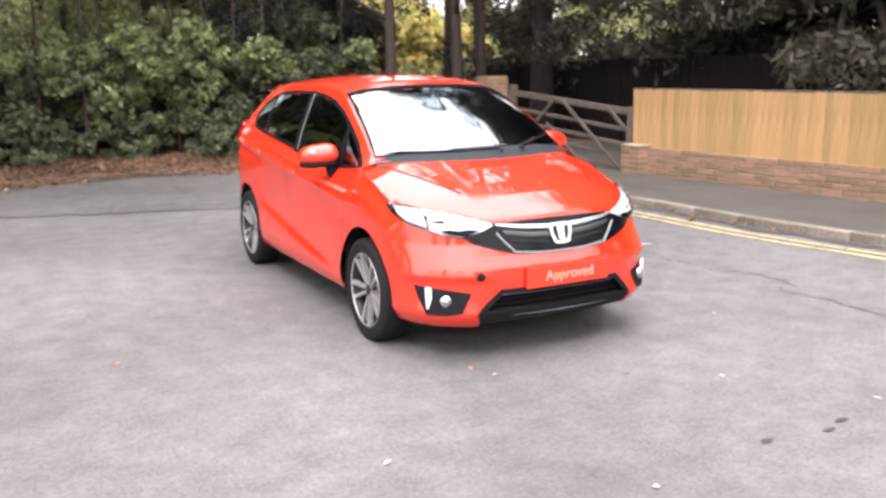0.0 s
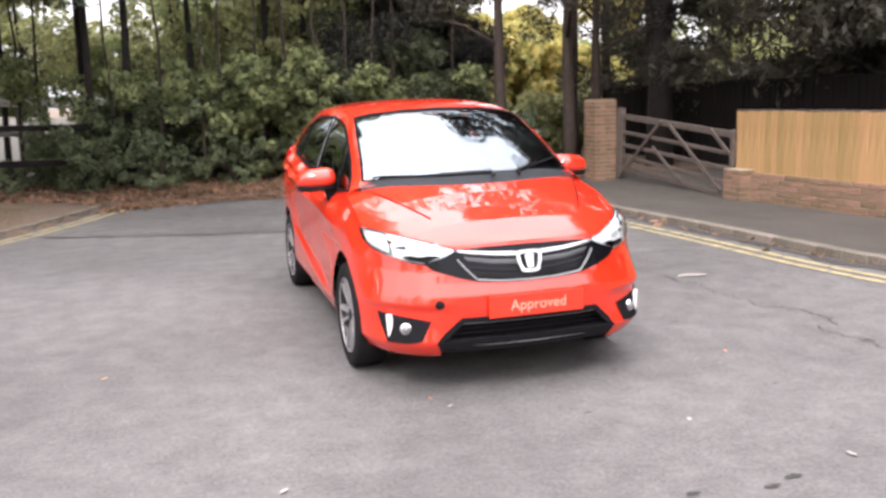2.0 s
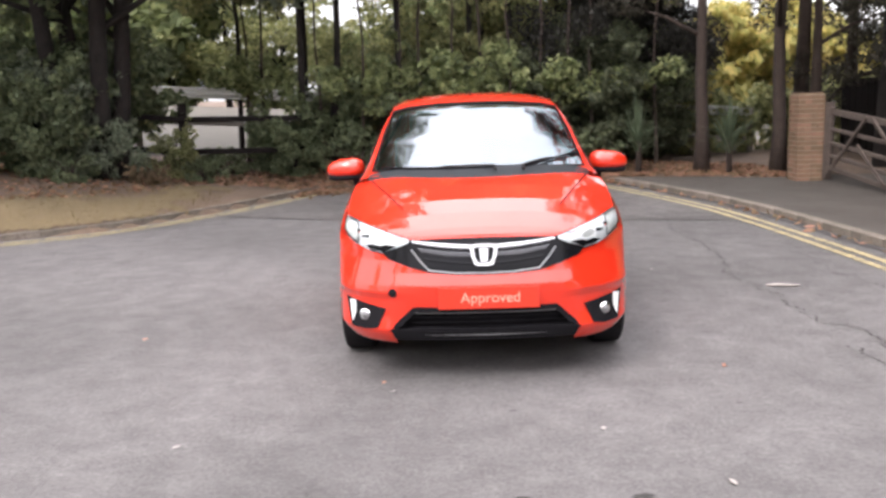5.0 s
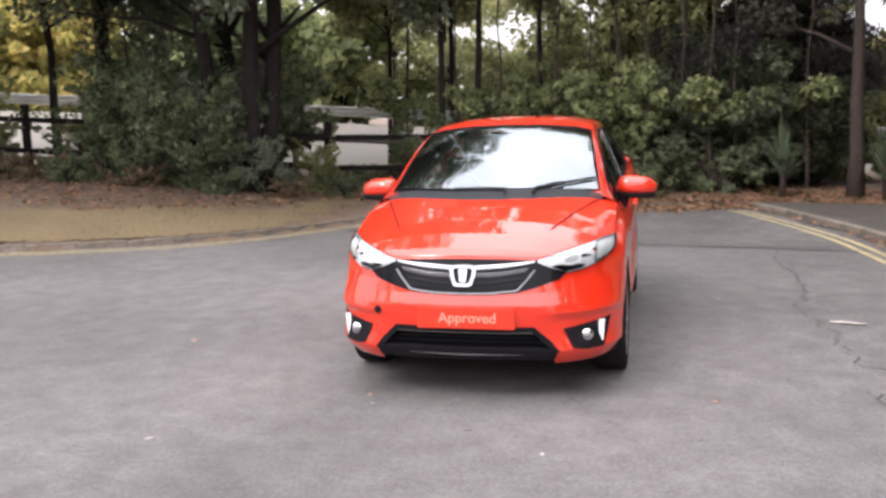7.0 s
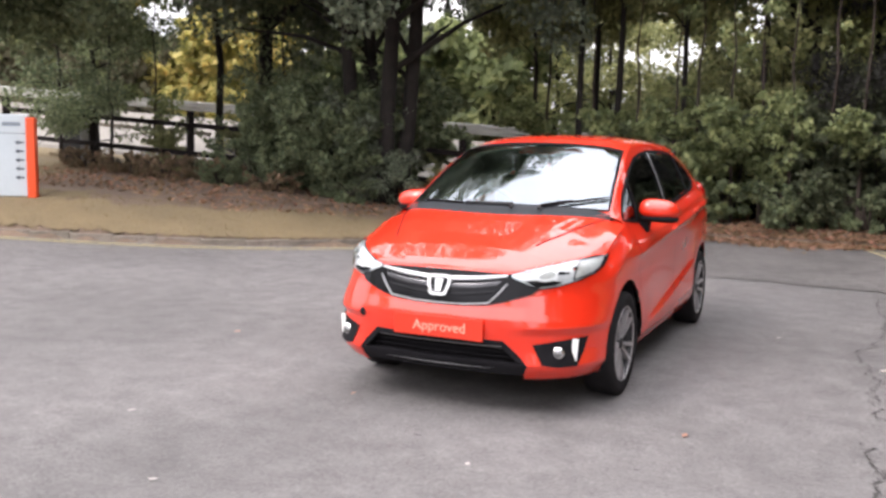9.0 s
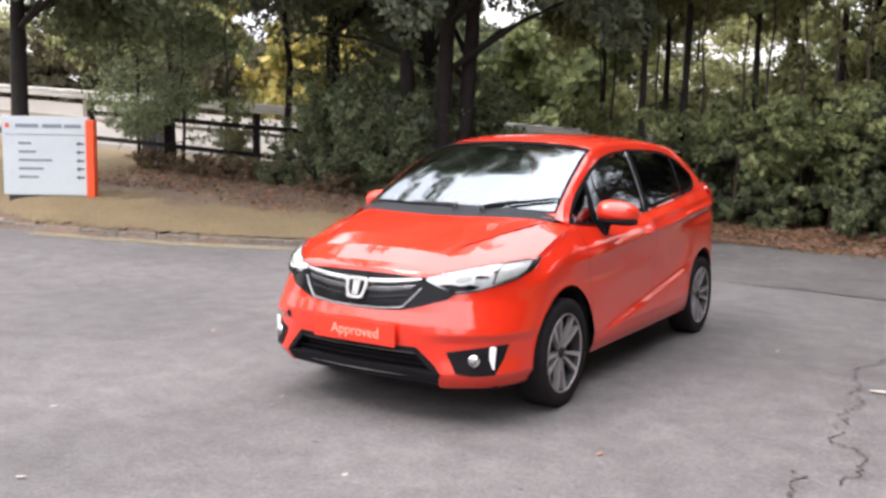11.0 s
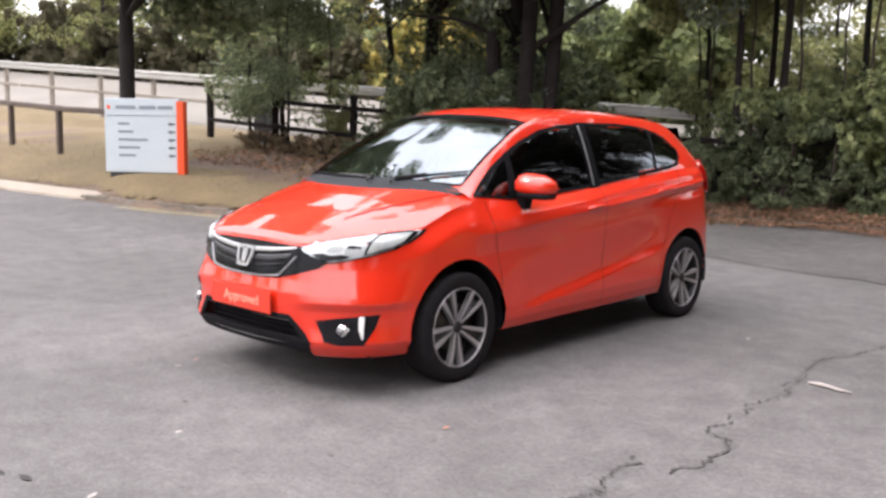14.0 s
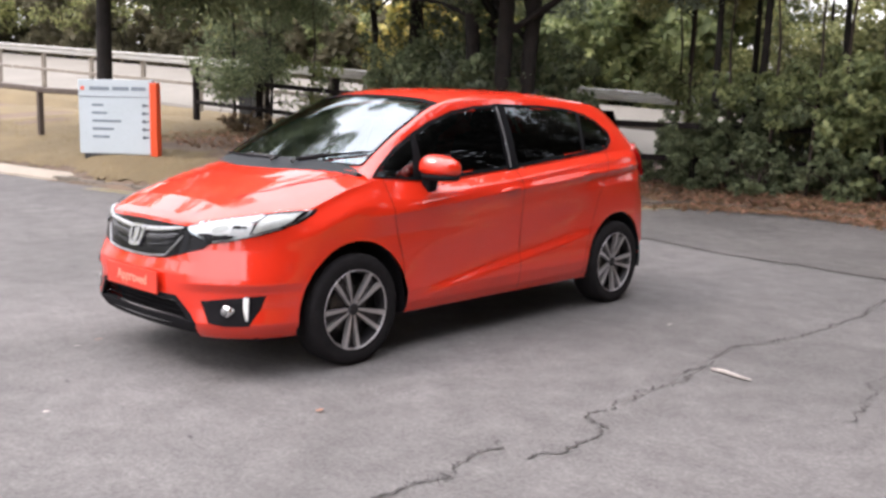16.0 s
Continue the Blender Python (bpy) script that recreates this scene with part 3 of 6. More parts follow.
def bonnet_z(x, y, xt, zt):
    zc = lookup(y, [(-2.04, 0.786), (-1.98, 0.825), (-1.85, 0.889), (-1.7, 0.943), (-1.5, 1.001), (-1.3, 1.047), (-1.0, 1.12)])
    w = min(abs(x) / max(xt, 0.02), 1.0)
    z = zc + (zt - zc) * (0.35 * w**2 + 0.65 * w**5)
    ridge = lookup(y, [(-1.75, 0.46), (-1.2, 0.65)])
    z -= 0.009 * smooth01(ridge, ridge + 0.05, abs(x)) * (1 - w**4) * smooth01(-1.8, -1.55, y)
    end = bonnet_end(x)
    return z - 0.07 * smooth01(end, end + 0.03, y) * (1 - smooth01(0.67, 0.69, abs(x)))


bm = bmesh.new()
for sign in (1, -1):
    grid = []
    for p in front_row:
        row = []
        for k in range(25):
            w = 1 - k / 24
            x = p.x * w
            row.append(bm.verts.new((x * sign, p.y, p.z if k == 0 else bonnet_z(x, p.y, p.x, p.z))))
        grid.append(row)
    for i in range(len(grid) - 1):
        for k in range(24):
            f = (grid[i][k], grid[i + 1][k], grid[i + 1][k + 1], grid[i][k + 1])
            if len({tuple(round(c, 5) for c in v.co) for v in f}) > 2:
                bm.faces.new(f if sign > 0 else f[::-1])
bmesh.ops.remove_doubles(bm, verts=bm.verts, dist=1e-4)
bonnet_bm = bm

# upper shell: window sill, roof edge, roof middle and centre line, station by station from the windscreen's foot
SILL = [(0.755, -1.12, 0.985), (0.752, -0.72, 0.963), (0.752, -0.32, 0.975), (0.752, 0.3, 1.03), (0.748, 1.0, 1.094), (0.74, 1.5, 1.128), (0.66, 1.75, 1.11)]
EDGE = [(0.668, -1.14, 1.035), (0.625, -0.72, 1.274), (0.562, -0.3, 1.44), (0.548, 0.3, 1.478), (0.535, 1.0, 1.465), (0.515, 1.48, 1.40), (0.60, 1.75, 1.12)]
MID = [(0.37, -1.235, 1.05), (0.35, -0.80, 1.306), (0.335, -0.365, 1.482), (0.33, 0.3, 1.522), (0.32, 1.0, 1.506), (0.31, 1.56, 1.435), (0.34, 1.84, 1.12)]
CENTRE = [(0, -1.285, 1.055), (0, -0.84, 1.318), (0, -0.395, 1.496), (0, 0.3, 1.534), (0, 1.0, 1.519), (0, 1.59, 1.447), (0, 1.87, 1.12)]
NS = 150
lines = [spline(c, NS) for c in (SILL, EDGE, MID, CENTRE)]
bm = bmesh.new()
for sign in (1, -1):
    grid = []
    for i in range(NS):
        s, e, m, c = (Vector(l[i]) for l in lines)
        row = []
        for k in range(23):
            t = k / 22
            p = s.lerp(e, t)
            p += Vector((1, 0, 0.35)) * 0.05 * t * (1 - t)
            row.append(p)
        for k in range(1, 29):
            t = k / 28
            p = e * (1 - t) ** 2 + (m * 2 - (e + c) * 0.5) * 2 * t * (1 - t) + c * t**2
            row.append(p)
        grid.append([bm.verts.new((q.x * sign, q.y, q.z)) for q in row])
    for i in range(NS - 1):
        for k in range(len(grid[0]) - 1):
            f = (grid[i][k], grid[i + 1][k], grid[i + 1][k + 1], grid[i][k + 1])
            bm.faces.new(f if sign > 0 else f[::-1])
bmesh.ops.remove_doubles(bm, verts=bm.verts, dist=1e-4)
upper_bm = bm

for b in (lower_bm, bonnet_bm, upper_bm):
    bmesh.ops.recalc_face_normals(b, faces=b.faces)
joined = bmesh.new()
for b in (lower_bm, bonnet_bm, upper_bm):
    me = bpy.data.meshes.new("tmp")
    b.to_mesh(me)
    joined.from_mesh(me)
    bpy.data.meshes.remove(me)
skin = BVHTree.FromBMesh(joined)
joined.free()


def inside_poly(a, b, poly):
    hit = False
    for (x1, y1), (x2, y2) in zip(poly, poly[1:] + poly[:1]):
        if (y1 > b) != (y2 > b) and a < (x2 - x1) * (b - y1) / (y2 - y1) + x1:
            hit = not hit
    return hit


def grown(poly, d):
    """The polygon with its edge moved outwards by d."""
    n = len(poly)
    area = sum(poly[i][0] * poly[(i + 1) % n][1] - poly[(i + 1) % n][0] * poly[i][1] for i in range(n))
    s = 1 if area > 0 else -1
    out = []
    for i in range(n):
        p0, p1, p2 = (Vector(poly[j % n]) for j in (i - 1, i, i + 1))
        e1, e2 = (p1 - p0).normalized(), (p2 - p1).normalized()
        nn = Vector((e1.y, -e1.x)) * s + Vector((e2.y, -e2.x)) * s
        nn = nn.normalized() if nn.length > 1e-6 else Vector((e1.y, -e1.x)) * s
        out.append(tuple(p1 + nn * d))
    return out


SIDE_WINDOW = [(-1.09, 1.005), (-0.86, 1.155), (-0.70, 1.238), (-0.54, 1.305), (-0.31, 1.372), (-0.1, 1.405), (0.2, 1.425), (0.6, 1.425), (0.9, 1.41), (1.1, 1.375), (1.22, 1.33), (1.31, 1.255), (1.30, 1.20), (1.22, 1.145), (1.1, 1.122), (0.1, 1.028), (-0.46, 0.985), (-0.75, 0.982)]
SCREEN = [(-0.655, 1.062), (-0.45, 1.07), (0, 1.075), (0.45, 1.07), (0.655, 1.062), (0.63, 1.15), (0.595, 1.29), (0.552, 1.418), (0.45, 1.441), (0.25, 1.458), (0, 1.464), (-0.25, 1.458), (-0.45, 1.441), (-0.552, 1.418), (-0.595, 1.29), (-0.63, 1.15)]
cut_side, cut_screen = grown(SIDE_WINDOW, -0.012), grown(SCREEN, -0.002)
gone = []
for f in upper_bm.faces:
    c = f.calc_center_median()
    if abs(f.normal.x) > 0.55 and abs(c.x) > 0.5 and inside_poly(c.y, c.z, cut_side):
        gone.append(f)
    elif c.y < -0.2 and f.normal.z > 0.2 and f.normal.y < -0.2 and inside_poly(c.x, c.z, cut_screen):
        gone.append(f)
    elif c.y > 1.45 and abs(c.x) < 0.5 and 1.14 < c.z < 1.4 and f.normal.y > 0.3:
        gone.append(f)
bmesh.ops.delete(upper_bm, geom=gone, context="FACES")

DUCT = [(-0.375, 0.425), (0, 0.425), (0.375, 0.425), (0.47, 0.335), (0.505, 0.287), (0.3, 0.278), (0, 0.274), (-0.3, 0.278), (-0.505, 0.287), (-0.47, 0.335)]
mouth = grown(DUCT, -0.022)
gone = [f for f in lower_bm.faces if f.calc_center_median().y < -1.5 and (inside_poly(f.calc_center_median().x, f.calc_center_median().z, mouth) or abs(f.calc_center_median().x) < 0.47 and f.calc_center_median().z < 0.245)]
bmesh.ops.delete(lower_bm, geom=gone, context="FACES")

car = empty("car", (0, 0, 0), "bright red-orange five-door hatchback parked on the asphalt", "car")
part("lower_body", lower_bm, M_PAINT, car, "glossy red-orange painted side panels and bumpers", True)
part("bonnet", bonnet_bm, M_PAINT, car, "glossy red-orange bonnet with a raised crease", True)
part("roof", upper_bm, M_PAINT, car, "red-orange roof and window pillars", True)


def patch(name, poly, way, mat, parent=car, off=0.004, rim=0.012, step=0.03, label="", hole=None, side=1, flat=False):
    """A panel that lies on the car's skin. way: front (x, z), side (y, z) or top (x, y)."""
    pts, edges = [], []
    for ring in [poly] + ([hole] if hole else []):
        first, dense = len(pts), []
        for (a, b), (c, d) in zip(ring, ring[1:] + ring[:1]):
            n = max(1, int(math.hypot(c - a, d - b) / step))
            dense += [(a + (c - a) * k / n, b + (d - b) * k / n) for k in range(n)]
        pts += dense
        edges += [(first + k, first + (k + 1) % len(dense)) for k in range(len(dense))]
    lo, hi = np.min(poly, axis=0), np.max(poly, axis=0)
    inner = grown(poly, -step * 0.4)
    for a in np.arange(lo[0] + step / 2, hi[0], step):
        for b in np.arange(lo[1] + step / 2, hi[1], step):
            if inside_poly(a, b, inner) and not (hole and inside_poly(a, b, grown(hole, step * 0.4))):
                pts.append((float(a), float(b)))
    v2, _, tris, _, _, _ = delaunay_2d_cdt([Vector(p) for p in pts], edges, [], 0, 1e-5)
    tris = [t for t in tris if inside_poly(*(sum((v2[k][c] for k in t)) / len(t) for c in (0, 1)), poly) and not (hole and inside_poly(*(sum((v2[k][c] for k in t)) / len(t) for c in (0, 1)), hole))]
    bm = bmesh.new()
    vs = []
    for a, b in v2:
        if way == "front":
            o, d = Vector((a * side, -4, b)), Vector((0, 1, 0))
        elif way == "side":
            o, d = Vector((4 * side, a, b)), Vector((-side, 0, 0))
        else:
            o, d = Vector((a * side, b, 4)), Vector((0, 0, -1))
        at, nrm, _, _ = skin.ray_cast(o, d)
        if at is None:
            at, nrm, _, _ = skin.find_nearest(o + d * (1.95 if way == "front" else 3.25 if way == "side" else 3.0))
        if nrm.dot(d) > 0:
            nrm = -nrm
        if flat:
            # parts of the grille share one smooth sloping face
            base = skin.ray_cast(Vector((a * side, -4, 0.62)), d)[0]
            vs.append(bm.verts.new((a * side, base.y + 0.3 * (b - 0.62) - off, b)))
            continue
        vs.append(bm.verts.new(at + nrm * off))
    made = []
    for t in tris:
        try:
            made.append(bm.faces.new([vs[k] for k in t]))
        except ValueError:
            pass
    bmesh.ops.delete(bm, geom=[v for v in bm.verts if not v.link_faces], context="VERTS")
    bm.normal_update()
    out = Vector((0, -1, 0)) if way == "front" else Vector((side, 0, 0)) if way == "side" else Vector((0, 0, 1))
    if sum(f.normal.dot(out) for f in bm.faces) < 0:
        bmesh.ops.reverse_faces(bm, faces=bm.faces)
    if rim:
        border = [e for e in bm.edges if e.is_boundary]
        for e in border:
            e.smooth = False
        got = bmesh.ops.extrude_edge_only(bm, edges=border)["geom"]
        for v in got:
            if isinstance(v, bmesh.types.BMVert):
                v.co -= out * rim
        bmesh.ops.recalc_face_normals(bm, faces=bm.faces)
    return part(name, bm, mat, parent, label, True)


# glass, with dark bands round it
patch("windscreen", SCREEN, "front", M_GLASS, off=0.0, rim=0, label="windscreen that mirrors a white sky")
patch("windscreen_band", grown(SCREEN, 0.007), "front", M_SEAL, off=0.003, rim=0.006, hole=grown(SCREEN, -0.009), step=0.02)
bm = bmesh.new()
rows = []
for k in range(41):
    x = -0.675 + 1.35 * k / 40
    y = bonnet_end(x) - 0.012
    at, _, _, _ = skin.ray_cast(Vector((x, y, 4)), Vector((0, 0, -1)))
    top, _, _, _ = skin.ray_cast(Vector((x, -4, 1.088 - 0.04 * (x / 0.65) ** 4)), Vector((0, 1, 0)))
    a, b = at + Vector((0, 0.004, -0.004)), top + Vector((0, -0.006, 0.003))
    m = a.lerp(b, 0.5) + Vector((0, 0, -0.006))
    rows.append([bm.verts.new(p) for p in (a - Vector((0, 0, 0.03)), a, a.lerp(b, 0.25) - Vector((0, 0, 0.007)), m, a.lerp(b, 0.8), b)])
for p, q in zip(rows, rows[1:]):
    for j in range(5):
        bm.faces.new((p[j], q[j], q[j + 1], p[j + 1]))
bmesh.ops.recalc_face_normals(bm, faces=bm.faces)
part("scuttle", bm, M_SCUTTLE, car, "grey plastic scuttle panel below the windscreen", True)
for s in (1, -1):
    patch("side_glass", SIDE_WINDOW, "side", M_PRIVACY, off=0.0, rim=0, side=s, label="dark side window")
    patch("window_seal", grown(SIDE_WINDOW, 0.006), "side", M_SEAL, off=0.004, rim=0.01, side=s, hole=grown(SIDE_WINDOW, -0.015), step=0.02)
    patch("door_pillar_trim", [(0.06, 1.01), (0.17, 1.02), (0.20, 1.43), (0.10, 1.43)], "side", M_SEAL, off=0.005, rim=0.008, side=s)
    patch("pillar_trim", [(-0.78, 0.98), (-0.70, 0.98), (-0.68, 1.25), (-0.715, 1.235)], "side", M_SEAL, off=0.005, rim=0.008, side=s)
    patch("pillar_trim", [(0.89, 1.10), (0.915, 1.105), (1.035, 1.39), (1.01, 1.40)], "side", M_SEAL, off=0.005, rim=0.008, side=s)
    # thin satin strip modelled where the pillar's edge mirrors light
    patch("pillar_glint", [(0.088, 1.03), (0.096, 1.03), (0.122, 1.41), (0.114, 1.41)], "side", M_SATIN, off=0.009, rim=0.004, side=s, label="satin strip for the bright reflection on the door pillar")
    # shut lines
    seams = {
        "front_door_gap": [(-1.02, 0.985), (-1.0, 0.8), (-0.93, 0.55), (-0.9, 0.26)],
        "middle_door_gap": [(0.13, 1.02), (0.13, 0.7), (0.12, 0.4), (0.11, 0.26)],
        "rear_door_gap": [(1.18, 1.11), (1.08, 0.95), (0.99, 0.8), (0.93, 0.62), (0.86, 0.42), (0.84, 0.26)],
    }
    for nm, c in seams.items():
        w = 0.0020
        poly = [(a - w, b) for a, b in c] + [(a + w, b) for a, b in c[::-1]]
        patch(nm, poly, "side", M_SEAL, off=0.0016, rim=0, step=0.012, side=s)
    gap = [(0.655, -1.19), (0.585, -1.38), (0.49, -1.62), (0.43, -1.76)]
    patch("bonnet_gap", [(a - 0.0045, b) for a, b in gap] + [(a + 0.0045, b) for a, b in gap[::-1]], "top", M_SEAL, off=0.0035, rim=0, step=0.012, side=s)

# face: grille, badge, plate, intakes
FACE_X = np.linspace(-0.6, 0.6, 61)
FACE_Y = [skin.ray_cast(Vector((x, -4, 0.62)), Vector((0, 1, 0)))[0].y for x in FACE_X]
LIP_Y = [skin.ray_cast(Vector((x, -4, 0.255)), Vector((0, 1, 0)))[0].y for x in FACE_X]


def face_y(x, z):
    return float(np.interp(x, FACE_X, FACE_Y)) + 0.3 * (z - 0.62)


def strip(name, top, bottom, off, depth, mat, label="", lip=False, n=40):
    """A moulding between an upper and a lower line (x, z) across the car's face."""
    bm = bmesh.new()
    rows = []
    for u in np.linspace(0, 1, n):
        ends = []
        for line in (top, bottom):
            seg = np.concatenate([[0], np.cumsum([math.hypot(b[0] - a[0], b[1] - a[1]) for a, b in zip(line, line[1:])])])
            ends.append([float(np.interp(u * seg[-1], seg, [p[k] for p in line])) for k in (0, 1)])
        (xa, za), (xb, zb) = ends
        row = []
        for t, back in ((0.0, depth), (0.0, 0.002), (0.2, 0.0), (0.8, 0.0), (1.0, 0.002), (1.0, depth)):
            x, z = xa + (xb - xa) * t, za + (zb - za) * t
            y = float(np.interp(x, FACE_X, LIP_Y)) if lip else face_y(x, z)
            row.append(bm.verts.new((x, y - off + back, z)))
        rows.append(row)
    for p, q in zip(rows, rows[1:]):
        for j in range(5):
            bm.faces.new((p[j], q[j], q[j + 1], p[j + 1]))
    for row in (rows[0], rows[-1]):
        bm.faces.new(row)
    bmesh.ops.recalc_face_normals(bm, faces=bm.faces)
    return part(name, bm, mat, car, label)


def mirrored(line, s):
    return [(x * s, z) for x, z in line]


for s in (1, -1):
    patch("grille_wing", [(0.378, 0.762), (0.45, 0.73), (0.535, 0.700), (0.50, 0.668), (0.39, 0.632), (0.29, 0.607), (0.275, 0.62), (0.335, 0.68)], "front", M_GRILLE, off=0.007, rim=0.012, side=s, label="dark grey panel beside the grille", flat=True)
strip("grille", [(-0.392, 0.768), (-0.2, 0.775), (0, 0.777), (0.2, 0.775), (0.392, 0.768)], [(-0.29, 0.606), (-0.15, 0.596), (0, 0.593), (0.15, 0.596), (0.29, 0.606)], 0.008, 0.02, M_GRILLE, "black grille with a silver bar")
for s in (1, -1):
    strip("grille_bar", mirrored([(0.05, 0.742), (0.2, 0.751), (0.29, 0.759), (0.376, 0.767)], s), mirrored([(0.05, 0.720), (0.2, 0.731), (0.30, 0.744), (0.372, 0.757)], s), 0.020, 0.014, M_BAR, "bright silver grille bar")
    strip("grille_slat", mirrored([(0.06, 0.704), (0.2, 0.712), (0.345, 0.732)], s), mirrored([(0.06, 0.679), (0.2, 0.686), (0.325, 0.708)], s), 0.014, 0.008, M_DARKSLAT, "dark silver grille slat")
    strip("grille_slat", mirrored([(0.06, 0.655), (0.15, 0.660), (0.315, 0.682)], s), mirrored([(0.06, 0.642), (0.15, 0.647), (0.30, 0.668)], s), 0.014, 0.008, M_GRILLE)
upper = [(-0.372, 0.72), (-0.335, 0.672), (-0.285, 0.620), (-0.15, 0.606), (0, 0.603), (0.15, 0.606), (0.285, 0.620), (0.335, 0.672), (0.372, 0.72)]
lower = [(-0.379, 0.718), (-0.342, 0.670), (-0.289, 0.614), (-0.15, 0.600), (0, 0.597), (0.15, 0.600), (0.289, 0.614), (0.342, 0.670), (0.379, 0.718)]
strip("grille_trim", upper, lower, 0.016, 0.01, M_SATIN, "thin silver strip round the grille", n=90)
badge = [(-0.072, 0.742), (-0.04, 0.748), (0.04, 0.748), (0.072, 0.742), (0.066, 0.69), (0.05, 0.645), (0.03, 0.638), (-0.03, 0.638), (-0.05, 0.645), (-0.066, 0.69)]
hole = [(a * 0.72, 0.693 + (b - 0.693) * 0.72) for a, b in badge]
patch("badge_frame", badge, "front", M_BAR, off=0.026, rim=0.016, step=0.01, hole=hole, label="chrome badge frame", flat=True)
patch("badge_centre", [(-0.024, 0.728), (0.024, 0.728), (0.017, 0.659), (-0.017, 0.659)], "front", M_BAR, off=0.026, rim=0.016, step=0.01, label="plain chrome badge centre", flat=True)
patch("intake_frame", DUCT, "front", M_MATTE, off=0.003, rim=0.02, step=0.015, hole=grown(DUCT, -0.03))
patch("lower_intake", grown(DUCT, 0.01), "front", M_MATTE, off=-0.085, rim=0, label="black mesh lower intake")
for k in range(5):
    z, w = 0.30 + k * 0.026, 0.46 - k * 0.022
    patch("intake_bar", [(-w, z), (w, z), (w, z + 0.006), (-w, z + 0.006)], "front", M_SLATGREY if k == 3 else M_MATTE, off=-0.03, rim=0.006)
strip("chin_strip", [(-0.50, 0.285), (-0.3, 0.275), (0, 0.271), (0.3, 0.275), (0.50, 0.285)], [(-0.50, 0.278), (-0.3, 0.268), (0, 0.264), (0.3, 0.268), (0.50, 0.278)], 0.012, 0.014, M_SLATGREY, "grey lip under the intake", lip=True)
# matte black panel behind the lip; its part below stands for shadow
patch("chin_shade_panel", [(-0.50, 0.300), (-0.3, 0.292), (0, 0.290), (0.3, 0.292), (0.50, 0.300), (0.475, 0.240), (-0.475, 0.240)], "front", M_MATTE, off=0.004, rim=0.05)
plate = part("number_plate", box(0.524, 0.008, 0.114, (0.018, -2.128, 0.474), 0.003), M_PLATE, car, "plain red show plate with white lettering")
fc = bpy.data.curves.new("plate_lettering", "FONT")
fc.body, fc.size, fc.extrude, fc.align_x, fc.align_y = "Approved", 0.077, 0.0012, "CENTER", "CENTER"
fc.materials.append(M_LETTER)
ft = new("plate_lettering", fc)
ft.parent = plate
ft.matrix_basis = pose(0.028, -2.1335, 0.474, 90, 0, 0)


def flank(y, z):
    """x of the car's skin at a place on its side."""
    return skin.ray_cast(Vector((4, y, z)), Vector((-1, 0, 0)))[0].x


